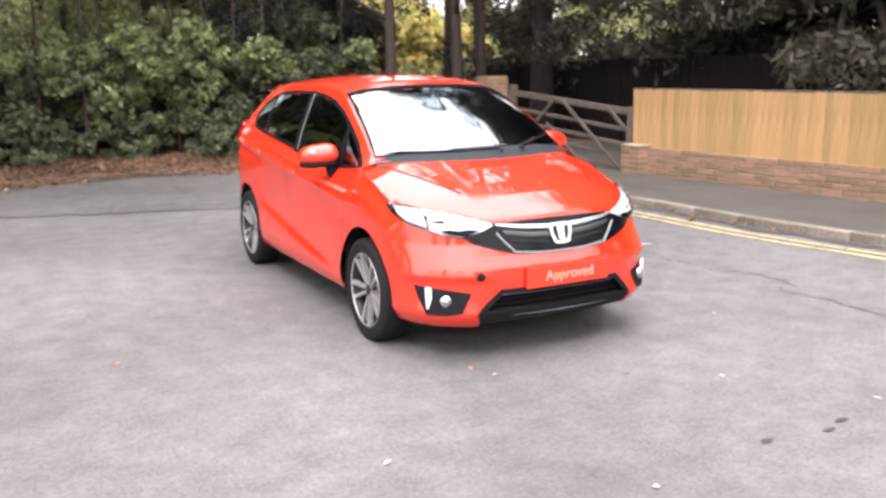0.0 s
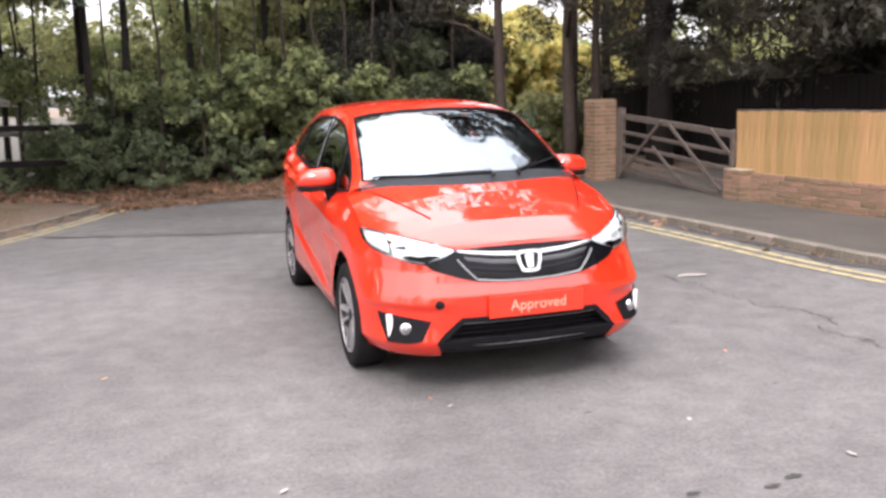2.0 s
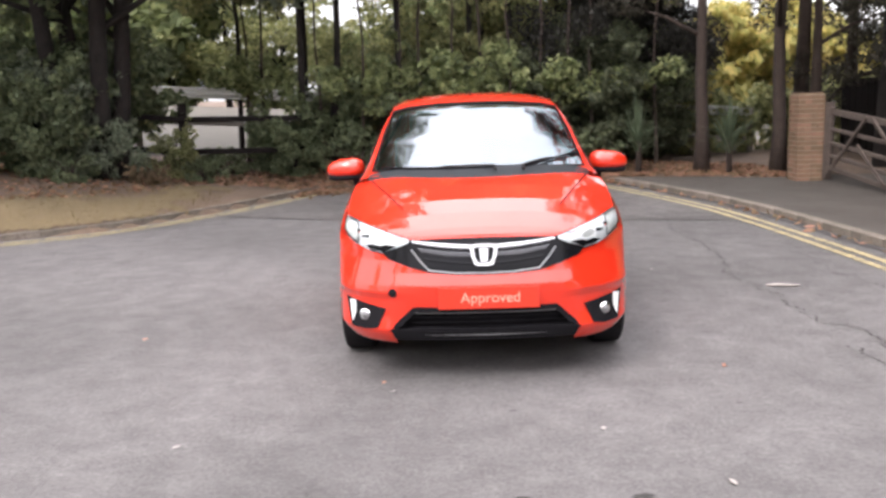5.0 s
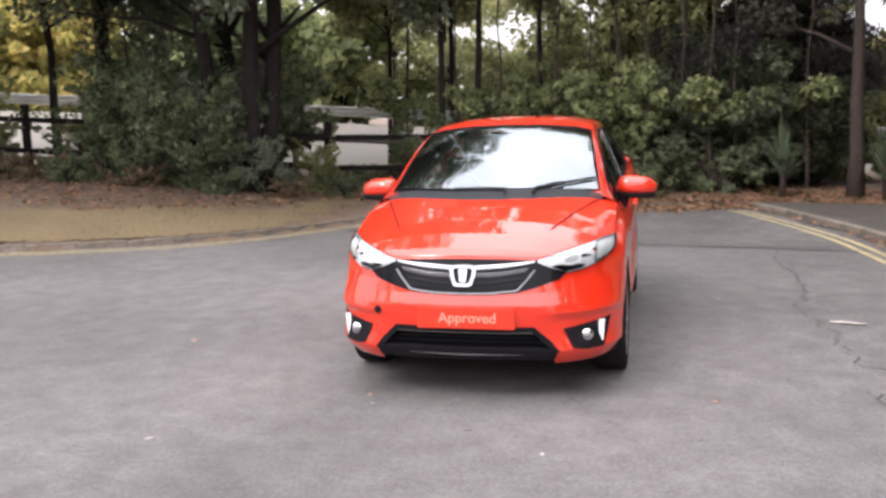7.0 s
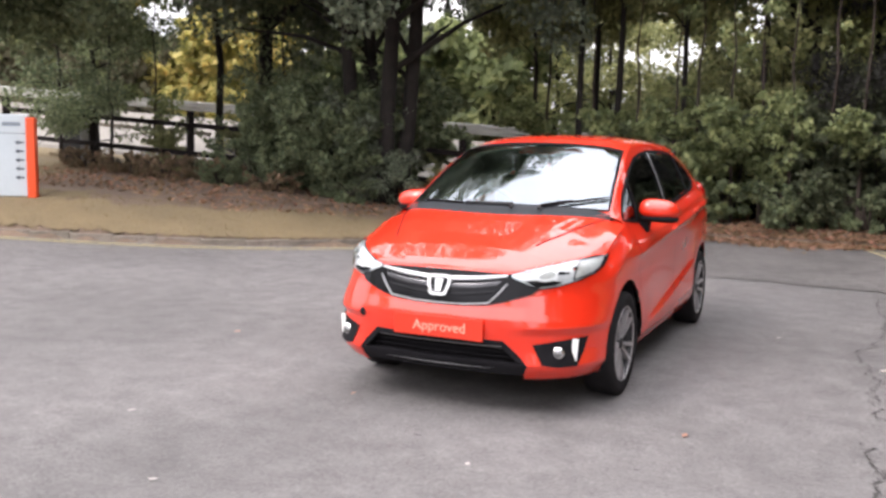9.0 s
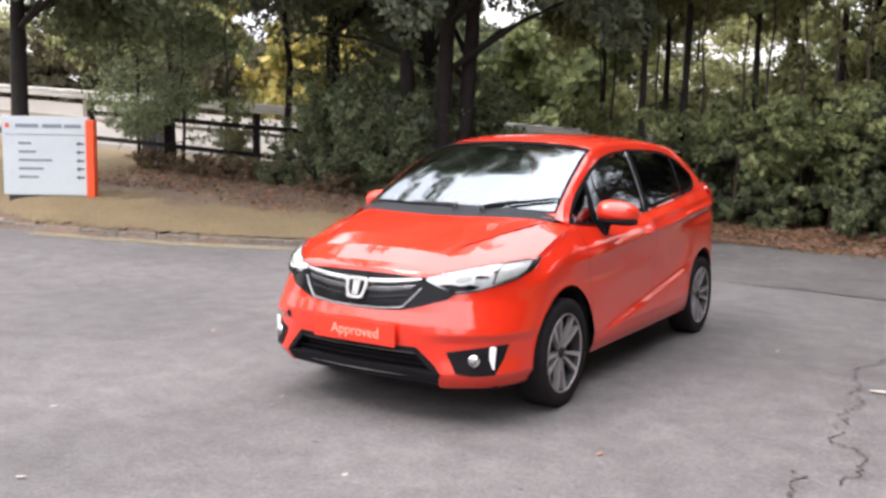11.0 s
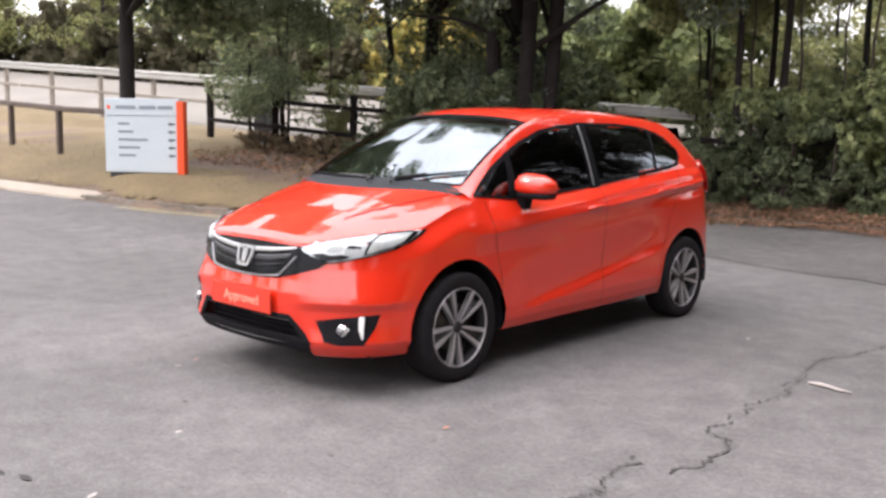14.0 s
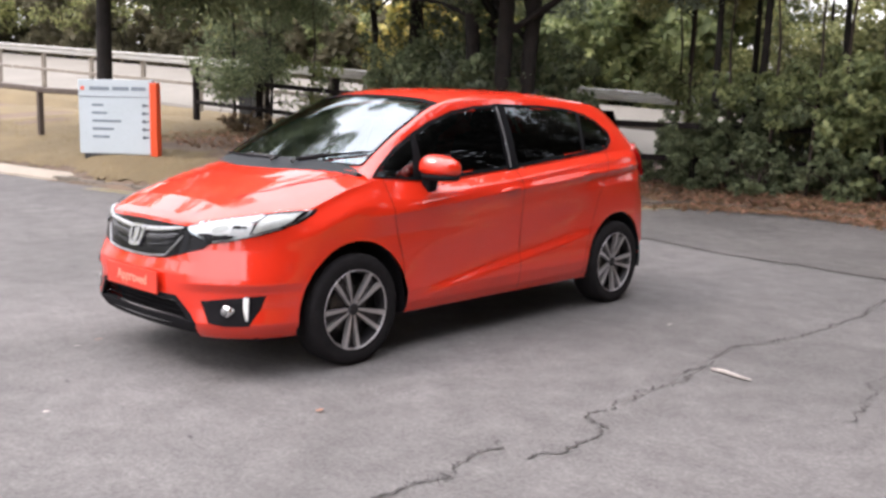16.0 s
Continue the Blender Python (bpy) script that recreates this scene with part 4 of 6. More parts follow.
for s in (1, -1):
    bezel = [(0.520, 0.408), (0.64, 0.428), (0.752, 0.443), (0.738, 0.36), (0.722, 0.292), (0.64, 0.290), (0.570, 0.303)]
    fogb = patch("fog_bezel", bezel, "front", M_MATTE, off=0.004, rim=0.015, side=s, label="black fog lamp bezel")
    ang = [2 * math.pi * k / 20 for k in range(20)]
    fy = skin.ray_cast(Vector((s * 0.632, -4, 0.365)), Vector((0, 1, 0)))[0].y
    fog = part("fog_lamp", lathe([(0.001, -0.020), (0.016, -0.018), (0.024, -0.012), (0.030, -0.010), (0.033, -0.002), (0.033, 0.03)], 24, "y"), M_CHROME, fogb, "round chrome fog lamp", True)
    fog.matrix_basis = pose(s * 0.640, fy, 0.365, 0, 0, s * 12)
    glass = part("fog_glass", lathe([(0.001, -0.026), (0.012, -0.024), (0.021, -0.017), (0.024, -0.008)], 24, "y"), M_SLATGREY, fogb, "", True)
    glass.matrix_basis = pose(s * 0.640, fy, 0.365, 0, 0, s * 12)
    ly = skin.ray_cast(Vector((s * 0.702, -4, 0.375)), Vector((0, 1, 0)))[0].y
    bm = box(0.032, 0.008, 0.118, (0, 0, 0), 0.003)
    for v in bm.verts:
        v.co.x += s * 0.07 * v.co.z
    strip_ob = part("light_strip", bm, M_WHITE, fogb, "white daytime light strip")
    strip_ob.matrix_basis = pose(s * 0.709, ly - 0.004, 0.377, 0, 0, s * 16)
    back = part("strip_backing", box(0.036, 0.05, 0.122, (0, 0.031, 0), 0.003), M_MATTE, fogb)
    back.matrix_basis = pose(s * 0.709, ly - 0.004, 0.377, 0, 0, s * 16)
    lamp = [(0.365, 0.762), (0.44, 0.782), (0.55, 0.808), (0.66, 0.832), (0.72, 0.845), (flank(-1.53, 0.852), 0.852), (flank(-1.57, 0.826), 0.826), (flank(-1.63, 0.796), 0.796), (flank(-1.70, 0.768), 0.768), (0.69, 0.738), (0.60, 0.708), (0.52, 0.695), (0.45, 0.726)]
    patch("lamp_seal", grown(lamp, 0.006), "front", M_SEAL, off=0.0025, rim=0.006, side=s, step=0.02, label="dark gap round the headlamp")
    # pale housing and white inner reflector stand in for mirrored sky
    head = patch("headlamp", lamp, "front", M_LAMP, off=0.003, rim=0.012, side=s, step=0.02, label="clear headlamp with bright reflectors")
    patch("reflector", [(0.43, 0.765), (0.56, 0.797), (0.60, 0.79), (0.60, 0.73), (0.53, 0.712), (0.46, 0.735)], "front", M_WHITE, parent=head, off=0.009, rim=0.006, side=s, step=0.02)
    patch("reflector", [(0.681, 0.824), (0.715, 0.833), (flank(-1.56, 0.842), 0.842), (flank(-1.59, 0.824), 0.824), (flank(-1.64, 0.801), 0.801), (flank(-1.705, 0.776), 0.776), (0.69, 0.750), (0.673, 0.746)], "front", M_LENSGREY, parent=head, off=0.009, rim=0.006, side=s, step=0.02)
    patch("lamp_bezel", [(0.455, 0.734), (0.505, 0.739), (0.545, 0.731), (0.585, 0.738), (0.625, 0.728), (0.60, 0.714), (0.522, 0.701)], "front", M_GRILLE, parent=head, off=0.0115, rim=0.004, side=s, step=0.012, label="black lower bezel inside the lamp")
    patch("projector", [(0.555 + 0.036 * math.cos(t), 0.764 + 0.018 * math.sin(t) + 0.006 * math.cos(t)) for t in ang], "front", M_LENSGREY, parent=head, off=0.011, rim=0.006, side=s, step=0.012, label="grey lamp projector")
    ring = [(0.672, 0.829), (0.715, 0.840), (flank(-1.545, 0.847), 0.847), (flank(-1.58, 0.825), 0.825), (flank(-1.635, 0.798), 0.798), (flank(-1.702, 0.771), 0.771), (0.69, 0.742), (0.664, 0.737)]
    patch("lamp_lens", ring, "front", M_MATTE, parent=head, off=0.010, rim=0.006, side=s, step=0.012, hole=grown(ring, -0.006), label="thin dark rim round the outer lens")
    patch("lamp_cover", lamp, "front", M_CLEAR, parent=head, off=0.015, rim=0.012, side=s, step=0.02, label="clear lamp cover")
    tail = [(1.56, 1.13), (1.66, 1.16), (1.72, 1.06), (1.82, 0.96), (1.78, 0.90), (1.70, 0.93), (1.62, 1.02)]
    patch("tail_lamp", tail, "side", M_LENSRED, off=0.026, rim=0.028, side=s, step=0.02, label="red tail lamp")
    # door handles, in shallow cups
    for y0, z0 in ((-0.09, 0.882), (0.80, 0.958)):
        bm = bmesh.new()
        bmesh.ops.create_uvsphere(bm, u_segments=14, v_segments=8, radius=1.0, matrix=Matrix.Diagonal((0.016, 0.10, 0.017, 1)))
        h = part("door_handle", bm, M_PAINT, car, "red-orange door handle", True)
        h.matrix_basis = pose(s * 0.852, y0 + 0.08, z0 + 0.018, 6, 0, 0)
        at, nrm, _, _ = skin.ray_cast(Vector((4 * s, y0 + 0.08, z0 + 0.018)), Vector((-s, 0, 0)))
        h.location.x = at.x + s * 0.008
    # mirrors
    sg = lambda q, e: math.copysign(abs(q) ** e, q)
    bm = bmesh.new()
    bmesh.ops.create_uvsphere(bm, u_segments=28, v_segments=18, radius=1.0)
    for v in bm.verts:
        x, y, z = v.co
        out = x * s
        v.co = Vector((sg(x, 0.72) * 0.128, sg(y, 0.78) * (0.098 if y < 0 else 0.046) * (1 - 0.16 * out), sg(z, 0.80) * (0.076 * (1 - 0.20 * out) if z > 0 else 0.047)))
    mir = part("door_mirror", bm, M_PAINT, car, "red-orange door mirror with a black foot", True)
    mir.matrix_basis = pose(s * 0.868, -0.672, 1.050, 0, s * 2, s * 8)
    bm = bmesh.new()
    bmesh.ops.create_uvsphere(bm, u_segments=24, v_segments=12, radius=1.0)
    for v in bm.verts:
        x, y, z = v.co
        v.co = Vector((sg(x, 0.7) * 0.122, sg(y, 0.75) * (0.090 if y < 0 else 0.044), -0.044 + sg(z, 0.7) * 0.026))
    part("mirror_base", bm, M_MATTE, mir, "black lower shell of the mirror", True)
    bm = box(0.075, 0.085, 0.10, (0, 0, 0), 0.018)
    for v in bm.verts:
        k = 0.5 - v.co.z / 0.10
        v.co.x = v.co.x * (1 - 0.25 * k) - s * 0.012 * k
        v.co.y += 0.012 * k
    bmesh.ops.translate(bm, verts=bm.verts, vec=(s * -0.078, 0.0, -0.098))
    part("mirror_foot", bm, M_MATTE, mir, "black mirror foot")
    bm = bmesh.new()
    bmesh.ops.create_uvsphere(bm, u_segments=20, v_segments=8, radius=1.0, matrix=Matrix.Translation((0, 0.042, 0.008)) @ Matrix.Diagonal((0.103, 0.010, 0.050, 1)))
    part("mirror_glass", bm, M_CHROME, mir, "", True)

# open towing-eye hole in the bumper
ang = [2 * math.pi * k / 18 for k in range(18)]
patch("towing_hole", [(-0.482 + 0.024 * math.cos(a), 0.497 + 0.024 * math.sin(a)) for a in ang], "front", M_MATTE, off=0.002, rim=0, step=0.01, label="open black towing-eye hole")

# wipers: an arm and a blade that lie along the foot of the glass
def screen_foot(x):
    return lookup(abs(x), [(0, -1.285), (0.2, -1.272), (0.37, -1.235), (0.52, -1.185), (0.66, -1.13)])


for xa, la, xb, lb in ((0.10, 0.030, -0.60, 0.045), (0.27, 0.030, 0.63, 0.145)):
    pts = []
    for t in np.linspace(0, 1, 12):
        x = xa + (xb - xa) * t
        at, nrm, _, _ = skin.ray_cast(Vector((x, screen_foot(x) + la + (lb - la) * t, 4)), Vector((0, 0, -1)))
        pts.append(at + nrm * 0.012)
    wiper = tube("wiper", pts, [0.006] + [0.0075] * 10 + [0.004], M_MATTE, car, 6)
    arm = [pts[0] - Vector((0, 0.045, 0.006)), pts[0] + Vector((0, 0, 0.012)), pts[5] + Vector((0, 0, 0.012))]
    tube("wiper_arm", arm, [0.012, 0.009, 0.006], M_BLACK, wiper, 6)
# aerial
part("aerial", box(0.035, 0.09, 0.035, (0, 1.26, 1.505), 0.01), M_PAINT, car)
tube("aerial_mast", [(0, 1.26, 1.515), (0, 1.29, 1.545), (0, 1.34, 1.565)], [0.008, 0.006, 0.004], M_BLACK, car, 6)
# tailgate spoiler and rear window
part("rear_window", box(1.0, 0.006, 0.36, (0, 1.735, 1.265), 0, pose(0, 0, 0, 33, 0, 0)), M_PRIVACY, car)

# underside, wheel wells
part("underbody", box(1.40, 3.5, 0.10, (0, -0.08, 0.25), 0.02), M_MATTE, car)
for wy, wz in WHEELS:
    for s in (1, -1):
        bm = bmesh.new()
        rows = []
        for k in range(25):
            a = math.pi * (-0.06 + 1.12 * k / 24)
            c, sn = math.cos(a), math.sin(a)
            rows.append([bm.verts.new((s * x, wy + r * c, wz + r * sn)) for x, r in ((0.80, ARCH + 0.004), (0.76, ARCH + 0.002), (0.50, ARCH + 0.03), (0.49, 0.02))])
        for k in range(24):
            for j in range(3):
                bm.faces.new((rows[k][j], rows[k][j + 1], rows[k + 1][j + 1], rows[k + 1][j]))
        part("wheel_well", bm, M_MATTE, car)

# cabin
part("dashboard", box(1.34, 0.62, 0.16, (0, -0.86, 0.93), 0.05), M_BLACK, car)
part("cabin_floor", box(1.36, 2.4, 0.05, (0, 0.45, 0.42), 0.01), M_SEAT, car)
part("cabin_liner", box(1.0, 1.5, 0.02, (0, 0.55, 1.455), 0.008), M_SEAT, car)
for x, y, w in ((-0.36, 0.10, 0.50), (0.36, 0.10, 0.50), (0, 0.98, 1.20)):
    seat = part("seat_back", box(w, 0.14, 0.62, (x, y + 0.12, 0.92), 0.06, pose(0, 0, 0, -14, 0, 0), 3), M_SEAT, car)
    part("seat_cushion", box(w, 0.52, 0.16, (x, y - 0.2, 0.62), 0.05), M_SEAT, car)
    for hx in ((0,) if w < 1 else (-0.36, 0.36)):
        part("headrest", box(0.26, 0.10, 0.18, (x + hx, y + 0.215, 1.30), 0.045), M_SEAT, car)
bm = lathe([(0.185 + 0.014 * math.cos(a), 0.014 * math.sin(a)) for a in [2 * math.pi * k / 10 for k in range(11)]], 28, "y")
wheel = part("steering_wheel", bm, M_BLACK, car, "", True)
wheel.matrix_basis = pose(-0.36, -0.50, 0.96, -22, 0, 0)
part("steering_hub", box(0.30, 0.03, 0.05, (0, 0.01, 0), 0.012), M_BLACK, wheel)
part("interior_mirror", box(0.22, 0.03, 0.06, (0, -0.42, 1.36), 0.012), M_BLACK, car)


def road_wheel(x_sign):
    """A tyre on a ten-blade two-tone alloy, outer face towards +x before it is turned."""
    w = empty("road_wheel")
    tyre = [(0.212, -0.085), (0.235, -0.09), (0.275, -0.094), (0.296, -0.086), (0.305, -0.068), (0.306, 0.0), (0.305, 0.068), (0.296, 0.086), (0.275, 0.094), (0.235, 0.090), (0.212, 0.083)]
    part("tyre", lathe(tyre, 56), M_RUBBER, w, "black road tyre", True)
    part("rim", lathe([(0.2190, 0.084), (0.2180, 0.0885), (0.2140, 0.0885), (0.2115, 0.083)], 56), M_RIMFACE, w, "machined alloy rim", True)
    part("rim_barrel", lathe([(0.2118, 0.0825), (0.205, 0.06), (0.198, 0.03), (0.198, -0.08), (0.214, -0.084)], 56), M_RIMDARK, w, "", True)
    part("wheel_disc", lathe([(0.001, 0.012), (0.13, 0.012), (0.2, 0.006), (0.2, -0.01)], 40), M_RIMDARK, w, "", True)
    part("brake_disc", lathe([(0.03, 0.022), (0.125, 0.022), (0.13, 0.018), (0.13, 0.01)], 40), M_STEEL, w, "", True)
    for k in range(5):
        for side in (-1, 1):
            bm = bmesh.new()
            prof = []
            for r, off, half, sx in ((0.028, 0.009, 0.0060, 0.062), (0.09, 0.0215, 0.0080, 0.072), (0.15, 0.034, 0.0105, 0.079), (0.207, 0.0465, 0.0130, 0.083)):
                row = []
                for hw, xx in ((-half, sx - 0.03), (-half, sx), (half, sx), (half, sx - 0.03)):
                    row.append(bm.verts.new((xx, side * off + hw, r)))
                prof.append(row)
            for a, b in zip(prof, prof[1:]):
                for j in range(3):
                    bm.faces.new((a[j], a[j + 1], b[j + 1], b[j]))
            bm.faces.new(prof[0])
            bm.faces.new(prof[-1][::-1])
            bmesh.ops.recalc_face_normals(bm, faces=bm.faces)
            bmesh.ops.transform(bm, matrix=Matrix.Rotation(radians(72 * k + 18), 4, "X"), verts=bm.verts)
            part("spoke", bm, M_RIMFACE, w, "machined silver spoke")
        bm = bmesh.new()
        a0 = radians(72 * k + 18)
        tri = [bm.verts.new((0.058, r * math.sin(a), r * math.cos(a))) for r, a in ((0.05, -0.1), (0.2, -0.13), (0.2, 0.13), (0.05, 0.1))]
        bm.faces.new(tri)
        bmesh.ops.transform(bm, matrix=Matrix.Rotation(a0, 4, "X"), verts=bm.verts)
        part("spoke_web", bm, M_RIMDARK, w)
    part("hub_cap", lathe([(0.001, 0.074), (0.026, 0.072), (0.032, 0.066), (0.034, 0.05)], 24), M_RIMDARK, w, "", True)
    return w


for wy, wz in WHEELS:
    for s in (1, -1):
        w = road_wheel(s)
        w.parent = car
        w.matrix_basis = pose(s * 0.735, wy, wz, 0, 0, 0 if s > 0 else 180) @ pose(0, 0, 0, 11 if wy < 0 else 33, 0, 0)


# ---------------------------------------------------------------- fences, gate, sign, barrier
FENCE_ANG = math.degrees(math.atan2(-1, 0.10))


def along_fence(s, off=0.0):
    """Place at s metres from the gate end; off: metres towards the road."""
    l = math.hypot(1, 0.10)
    return Vector((5.86 + 0.10 * s / l - off / l, 4.55 - s / l - off * 0.10 / l, 0))


def shared(name, bm, mat):
    me = bpy.data.meshes.new(name)
    bm.to_mesh(me)
    bm.free()
    me.materials.append(mat)
    return me


def place(name, me, parent, m):
    ob = new(name, me)
    ob.parent = parent
    ob.matrix_basis = m
    return ob


BRICK_ME = shared("brick", box(0.213, 0.102, 0.064, (0, 0, 0), 0.004, None, 1), M_BRICK)
board_fence = empty("board_fence", (0, 0, 0), "new yellowish close-board timber fence on a low brick wall", "fence")
rng = random.Random(4)
BOARDS = [shared("board", box(0.118, 0.016 + 0.002 * k, 0.85, (0, 0, 0), 0.003, None, 1), M_BOARD) for k in range(3)]
for k in range(150):
    s = 0.07 + k * 0.112
    p = along_fence(s, 0.05 + (0.009 if k % 2 else 0.0))
    place("board", BOARDS[k % 3], board_fence, pose(p.x, p.y, 0.785 + rng.uniform(-0.006, 0.006) - 0.004 * s, rng.uniform(-0.1, 0.1), rng.uniform(-0.12, 0.12), FENCE_ANG + rng.uniform(-1, 1)))
RAIL_ME = shared("fence_rail", box(3.0, 0.06, 0.08, (0, 0, 0), 0.006, None, 1), M_BOARD)
for k in range(5):
    for z in (0.45, 1.02):
        p = along_fence(1.5 + 3.0 * k + 0.01, -0.01)
        place("fence_rail", RAIL_ME, board_fence, pose(p.x, p.y, z - 0.004 * (1.5 + 3 * k), 0, 0, FENCE_ANG))
CAP_ME = shared("fence_cap", box(3.0, 0.045, 0.018, (0, 0, 0), 0.004, None, 1), M_OLDWOOD)
for k in range(5):
    p = along_fence(1.5 + 3.0 * k, 0.04)
    place("fence_cap", CAP_ME, board_fence, pose(p.x, p.y, 1.222 - 0.004 * (1.5 + 3 * k), 0, 0.23, FENCE_ANG))
POST_ME = shared("fence_post", box(0.1, 0.1, 1.17, (0, 0, 0.585), 0.008, None, 1), M_BOARD)
for k in range(6):
    p = along_fence(0.05 + 3.0 * k, -0.07)
    place("fence_post", POST_ME, board_fence, pose(p.x, p.y, 0, 0, 0, FENCE_ANG))

plinth = empty("low_brick_wall", (0, 0, 0), "low wall of orange bricks under the timber fence", "wall")
core = place("mortar_core", shared("mortar_core", box(16.6, 0.17, 0.42, (0, 0, 0.15), 0.004), M_MORTAR), plinth, Matrix())
c0 = along_fence(8.3, 0.03)
core.matrix_basis = pose(c0.x, c0.y, 0.0, 0, 0, FENCE_ANG)
for row in range(6):
    for k in range(48):
        s = 0.11 + 0.224 * k + (0.112 if row % 2 else 0)
        p = along_fence(s, 0.075)
        place("brick", BRICK_ME, plinth, pose(p.x + rng.uniform(-0.003, 0.003), p.y, -0.02 + 0.074 * row + rng.uniform(-0.002, 0.002), 0, 0, FENCE_ANG + rng.uniform(-1, 1)))


TAN_BRICK_ME = shared("brick", box(0.213, 0.102, 0.064, (0, 0, 0), 0.004, None, 1), M_TAN)


def brick_pier(at, wide, courses, label, turn, pale_from=99):
    pier = empty("brick_pier", at, label, "pier")
    h = courses * 0.074
    part("mortar_core", box(wide - 0.014, wide - 0.014, h, (0, 0, h / 2 - 0.02), 0.004), M_MORTAR, pier)
    for row in range(courses):
        z = 0.012 + row * 0.074
        n = round(wide / 0.225)
        for side in range(4):
            for k in range(n):
                u = (k + 0.5 - n / 2) * wide / n + (0.006 if row % 2 else -0.006)
                place("brick", TAN_BRICK_ME if row >= pale_from else BRICK_ME, pier, pose(0, 0, z, 0, 0, 90 * side) @ pose(u, -wide / 2 + 0.052, 0, rng.uniform(-0.3, 0.3), 0, rng.uniform(-0.4, 0.4)))
    pier.rotation_euler.z = radians(turn)
    return pier


gate_pier = brick_pier((5.57, 8.24, 0.0), 0.42, 19, "orange brick gate pier with paler upper courses", 0, 13)
part("pier_cap", box(0.40, 0.40, 0.035, (0, 0, 1.395), 0.012), M_TAN, gate_pier, "flat mortar cap")
brick_pier((5.84, 4.36, 0.0), 0.44, 6, "short orange brick pier at the fence's end", -4)

# field gate
gate = empty("field_gate", (5.80, 0, 0), "closed weathered five-bar timber field gate", "gate")
y0, y1 = 4.62, 7.92
for z, h in ((0.17, 0.07), (0.36, 0.06), (0.56, 0.06), (0.78, 0.06), (1.05, 0.10)):
    place("bar", shared("bar", box(0.035, y1 - y0, h, (0, 0, 0), 0.008, None, 1), M_OLDWOOD), gate, pose(0, (y0 + y1) / 2, z + 0.03, 1.1, 0, 0))
for a, b in (((y0 + 0.25, 0.20), (y0 + 1.75, 1.08)), ((y1 - 0.25, 0.24), (y0 + 1.95, 1.10)), ((y0 + 0.05, 0.75), (y0 + 0.55, 1.06)), ((y0 + 1.3, 0.2), (y0 + 2.2, 0.66))):
    l = math.hypot(b[0] - a[0], b[1] - a[1])
    ang = math.degrees(math.atan2(b[1] - a[1], b[0] - a[0]))
    place("brace", shared("brace", box(0.03, l, 0.06, (0, 0, 0), 0.006, None, 1), M_OLDWOOD), gate, pose(-0.033, (a[0] + b[0]) / 2, (a[1] + b[1]) / 2 + 0.02, ang, 0, 0))
for y, h in ((y0 + 0.03, 1.0), (y1 - 0.03, 1.06)):
    place("stile", shared("stile", box(0.07, 0.075, h, (0, 0, h / 2 + 0.12), 0.008, None, 1), M_OLDWOOD), gate, pose(0, y, 0))
place("hinge_post", shared("hinge_post", box(0.12, 0.12, 1.22, (0, 0, 0.61), 0.012, None, 1), M_OLDWOOD), gate, pose(0.02, y1 + 0.07, 0.03))

gate.rotation_euler.x = radians(2.9)
gate.location.z = -7.92 * math.sin(radians(2.9))

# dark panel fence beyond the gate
panel_fence = empty("panel_fence", (0, 0, 0), "tall near-black timber panel fence in deep shade", "fence")
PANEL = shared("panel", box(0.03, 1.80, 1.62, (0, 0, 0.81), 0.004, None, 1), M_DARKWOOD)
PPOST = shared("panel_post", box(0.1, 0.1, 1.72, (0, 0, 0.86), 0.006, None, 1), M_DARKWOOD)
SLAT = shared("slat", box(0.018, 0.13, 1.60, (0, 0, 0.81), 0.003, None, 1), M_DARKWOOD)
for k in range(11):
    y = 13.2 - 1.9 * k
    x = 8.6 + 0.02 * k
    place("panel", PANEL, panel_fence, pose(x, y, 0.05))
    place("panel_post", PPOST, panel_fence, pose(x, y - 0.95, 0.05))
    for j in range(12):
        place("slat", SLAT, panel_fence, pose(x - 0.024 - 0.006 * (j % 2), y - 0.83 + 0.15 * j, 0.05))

# direction sign
sign = empty("direction_sign", (-9.95, 2.87, 0.54), "pale blue-grey direction sign with an orange edge on the grass", "sign")
ang = math.degrees(math.atan2(3.24 - 2.49, -9.34 + 10.53))
W, H = 1.34, 1.17
board = part("sign_board", box(W, 0.10, H, (0, 0, H / 2 + 0.03), 0.012), M_SIGNWHITE, sign, "pale blue-grey sign board")
part("sign_edge", box(0.13, 0.14, H - 0.02, (W / 2 + 0.04, -0.03, H / 2), 0.012), M_SIGNORANGE, sign, "bright orange upright edge")
part("sign_foot", box(1.2, 0.07, 0.4, (0, 0.0, -0.17), 0.01), M_BLACK, sign)


def bars(x, z, w, h):
    part("text_bar", box(w, 0.006, h, (x, -0.053, z), 0.0), M_SIGNTEXT, sign)


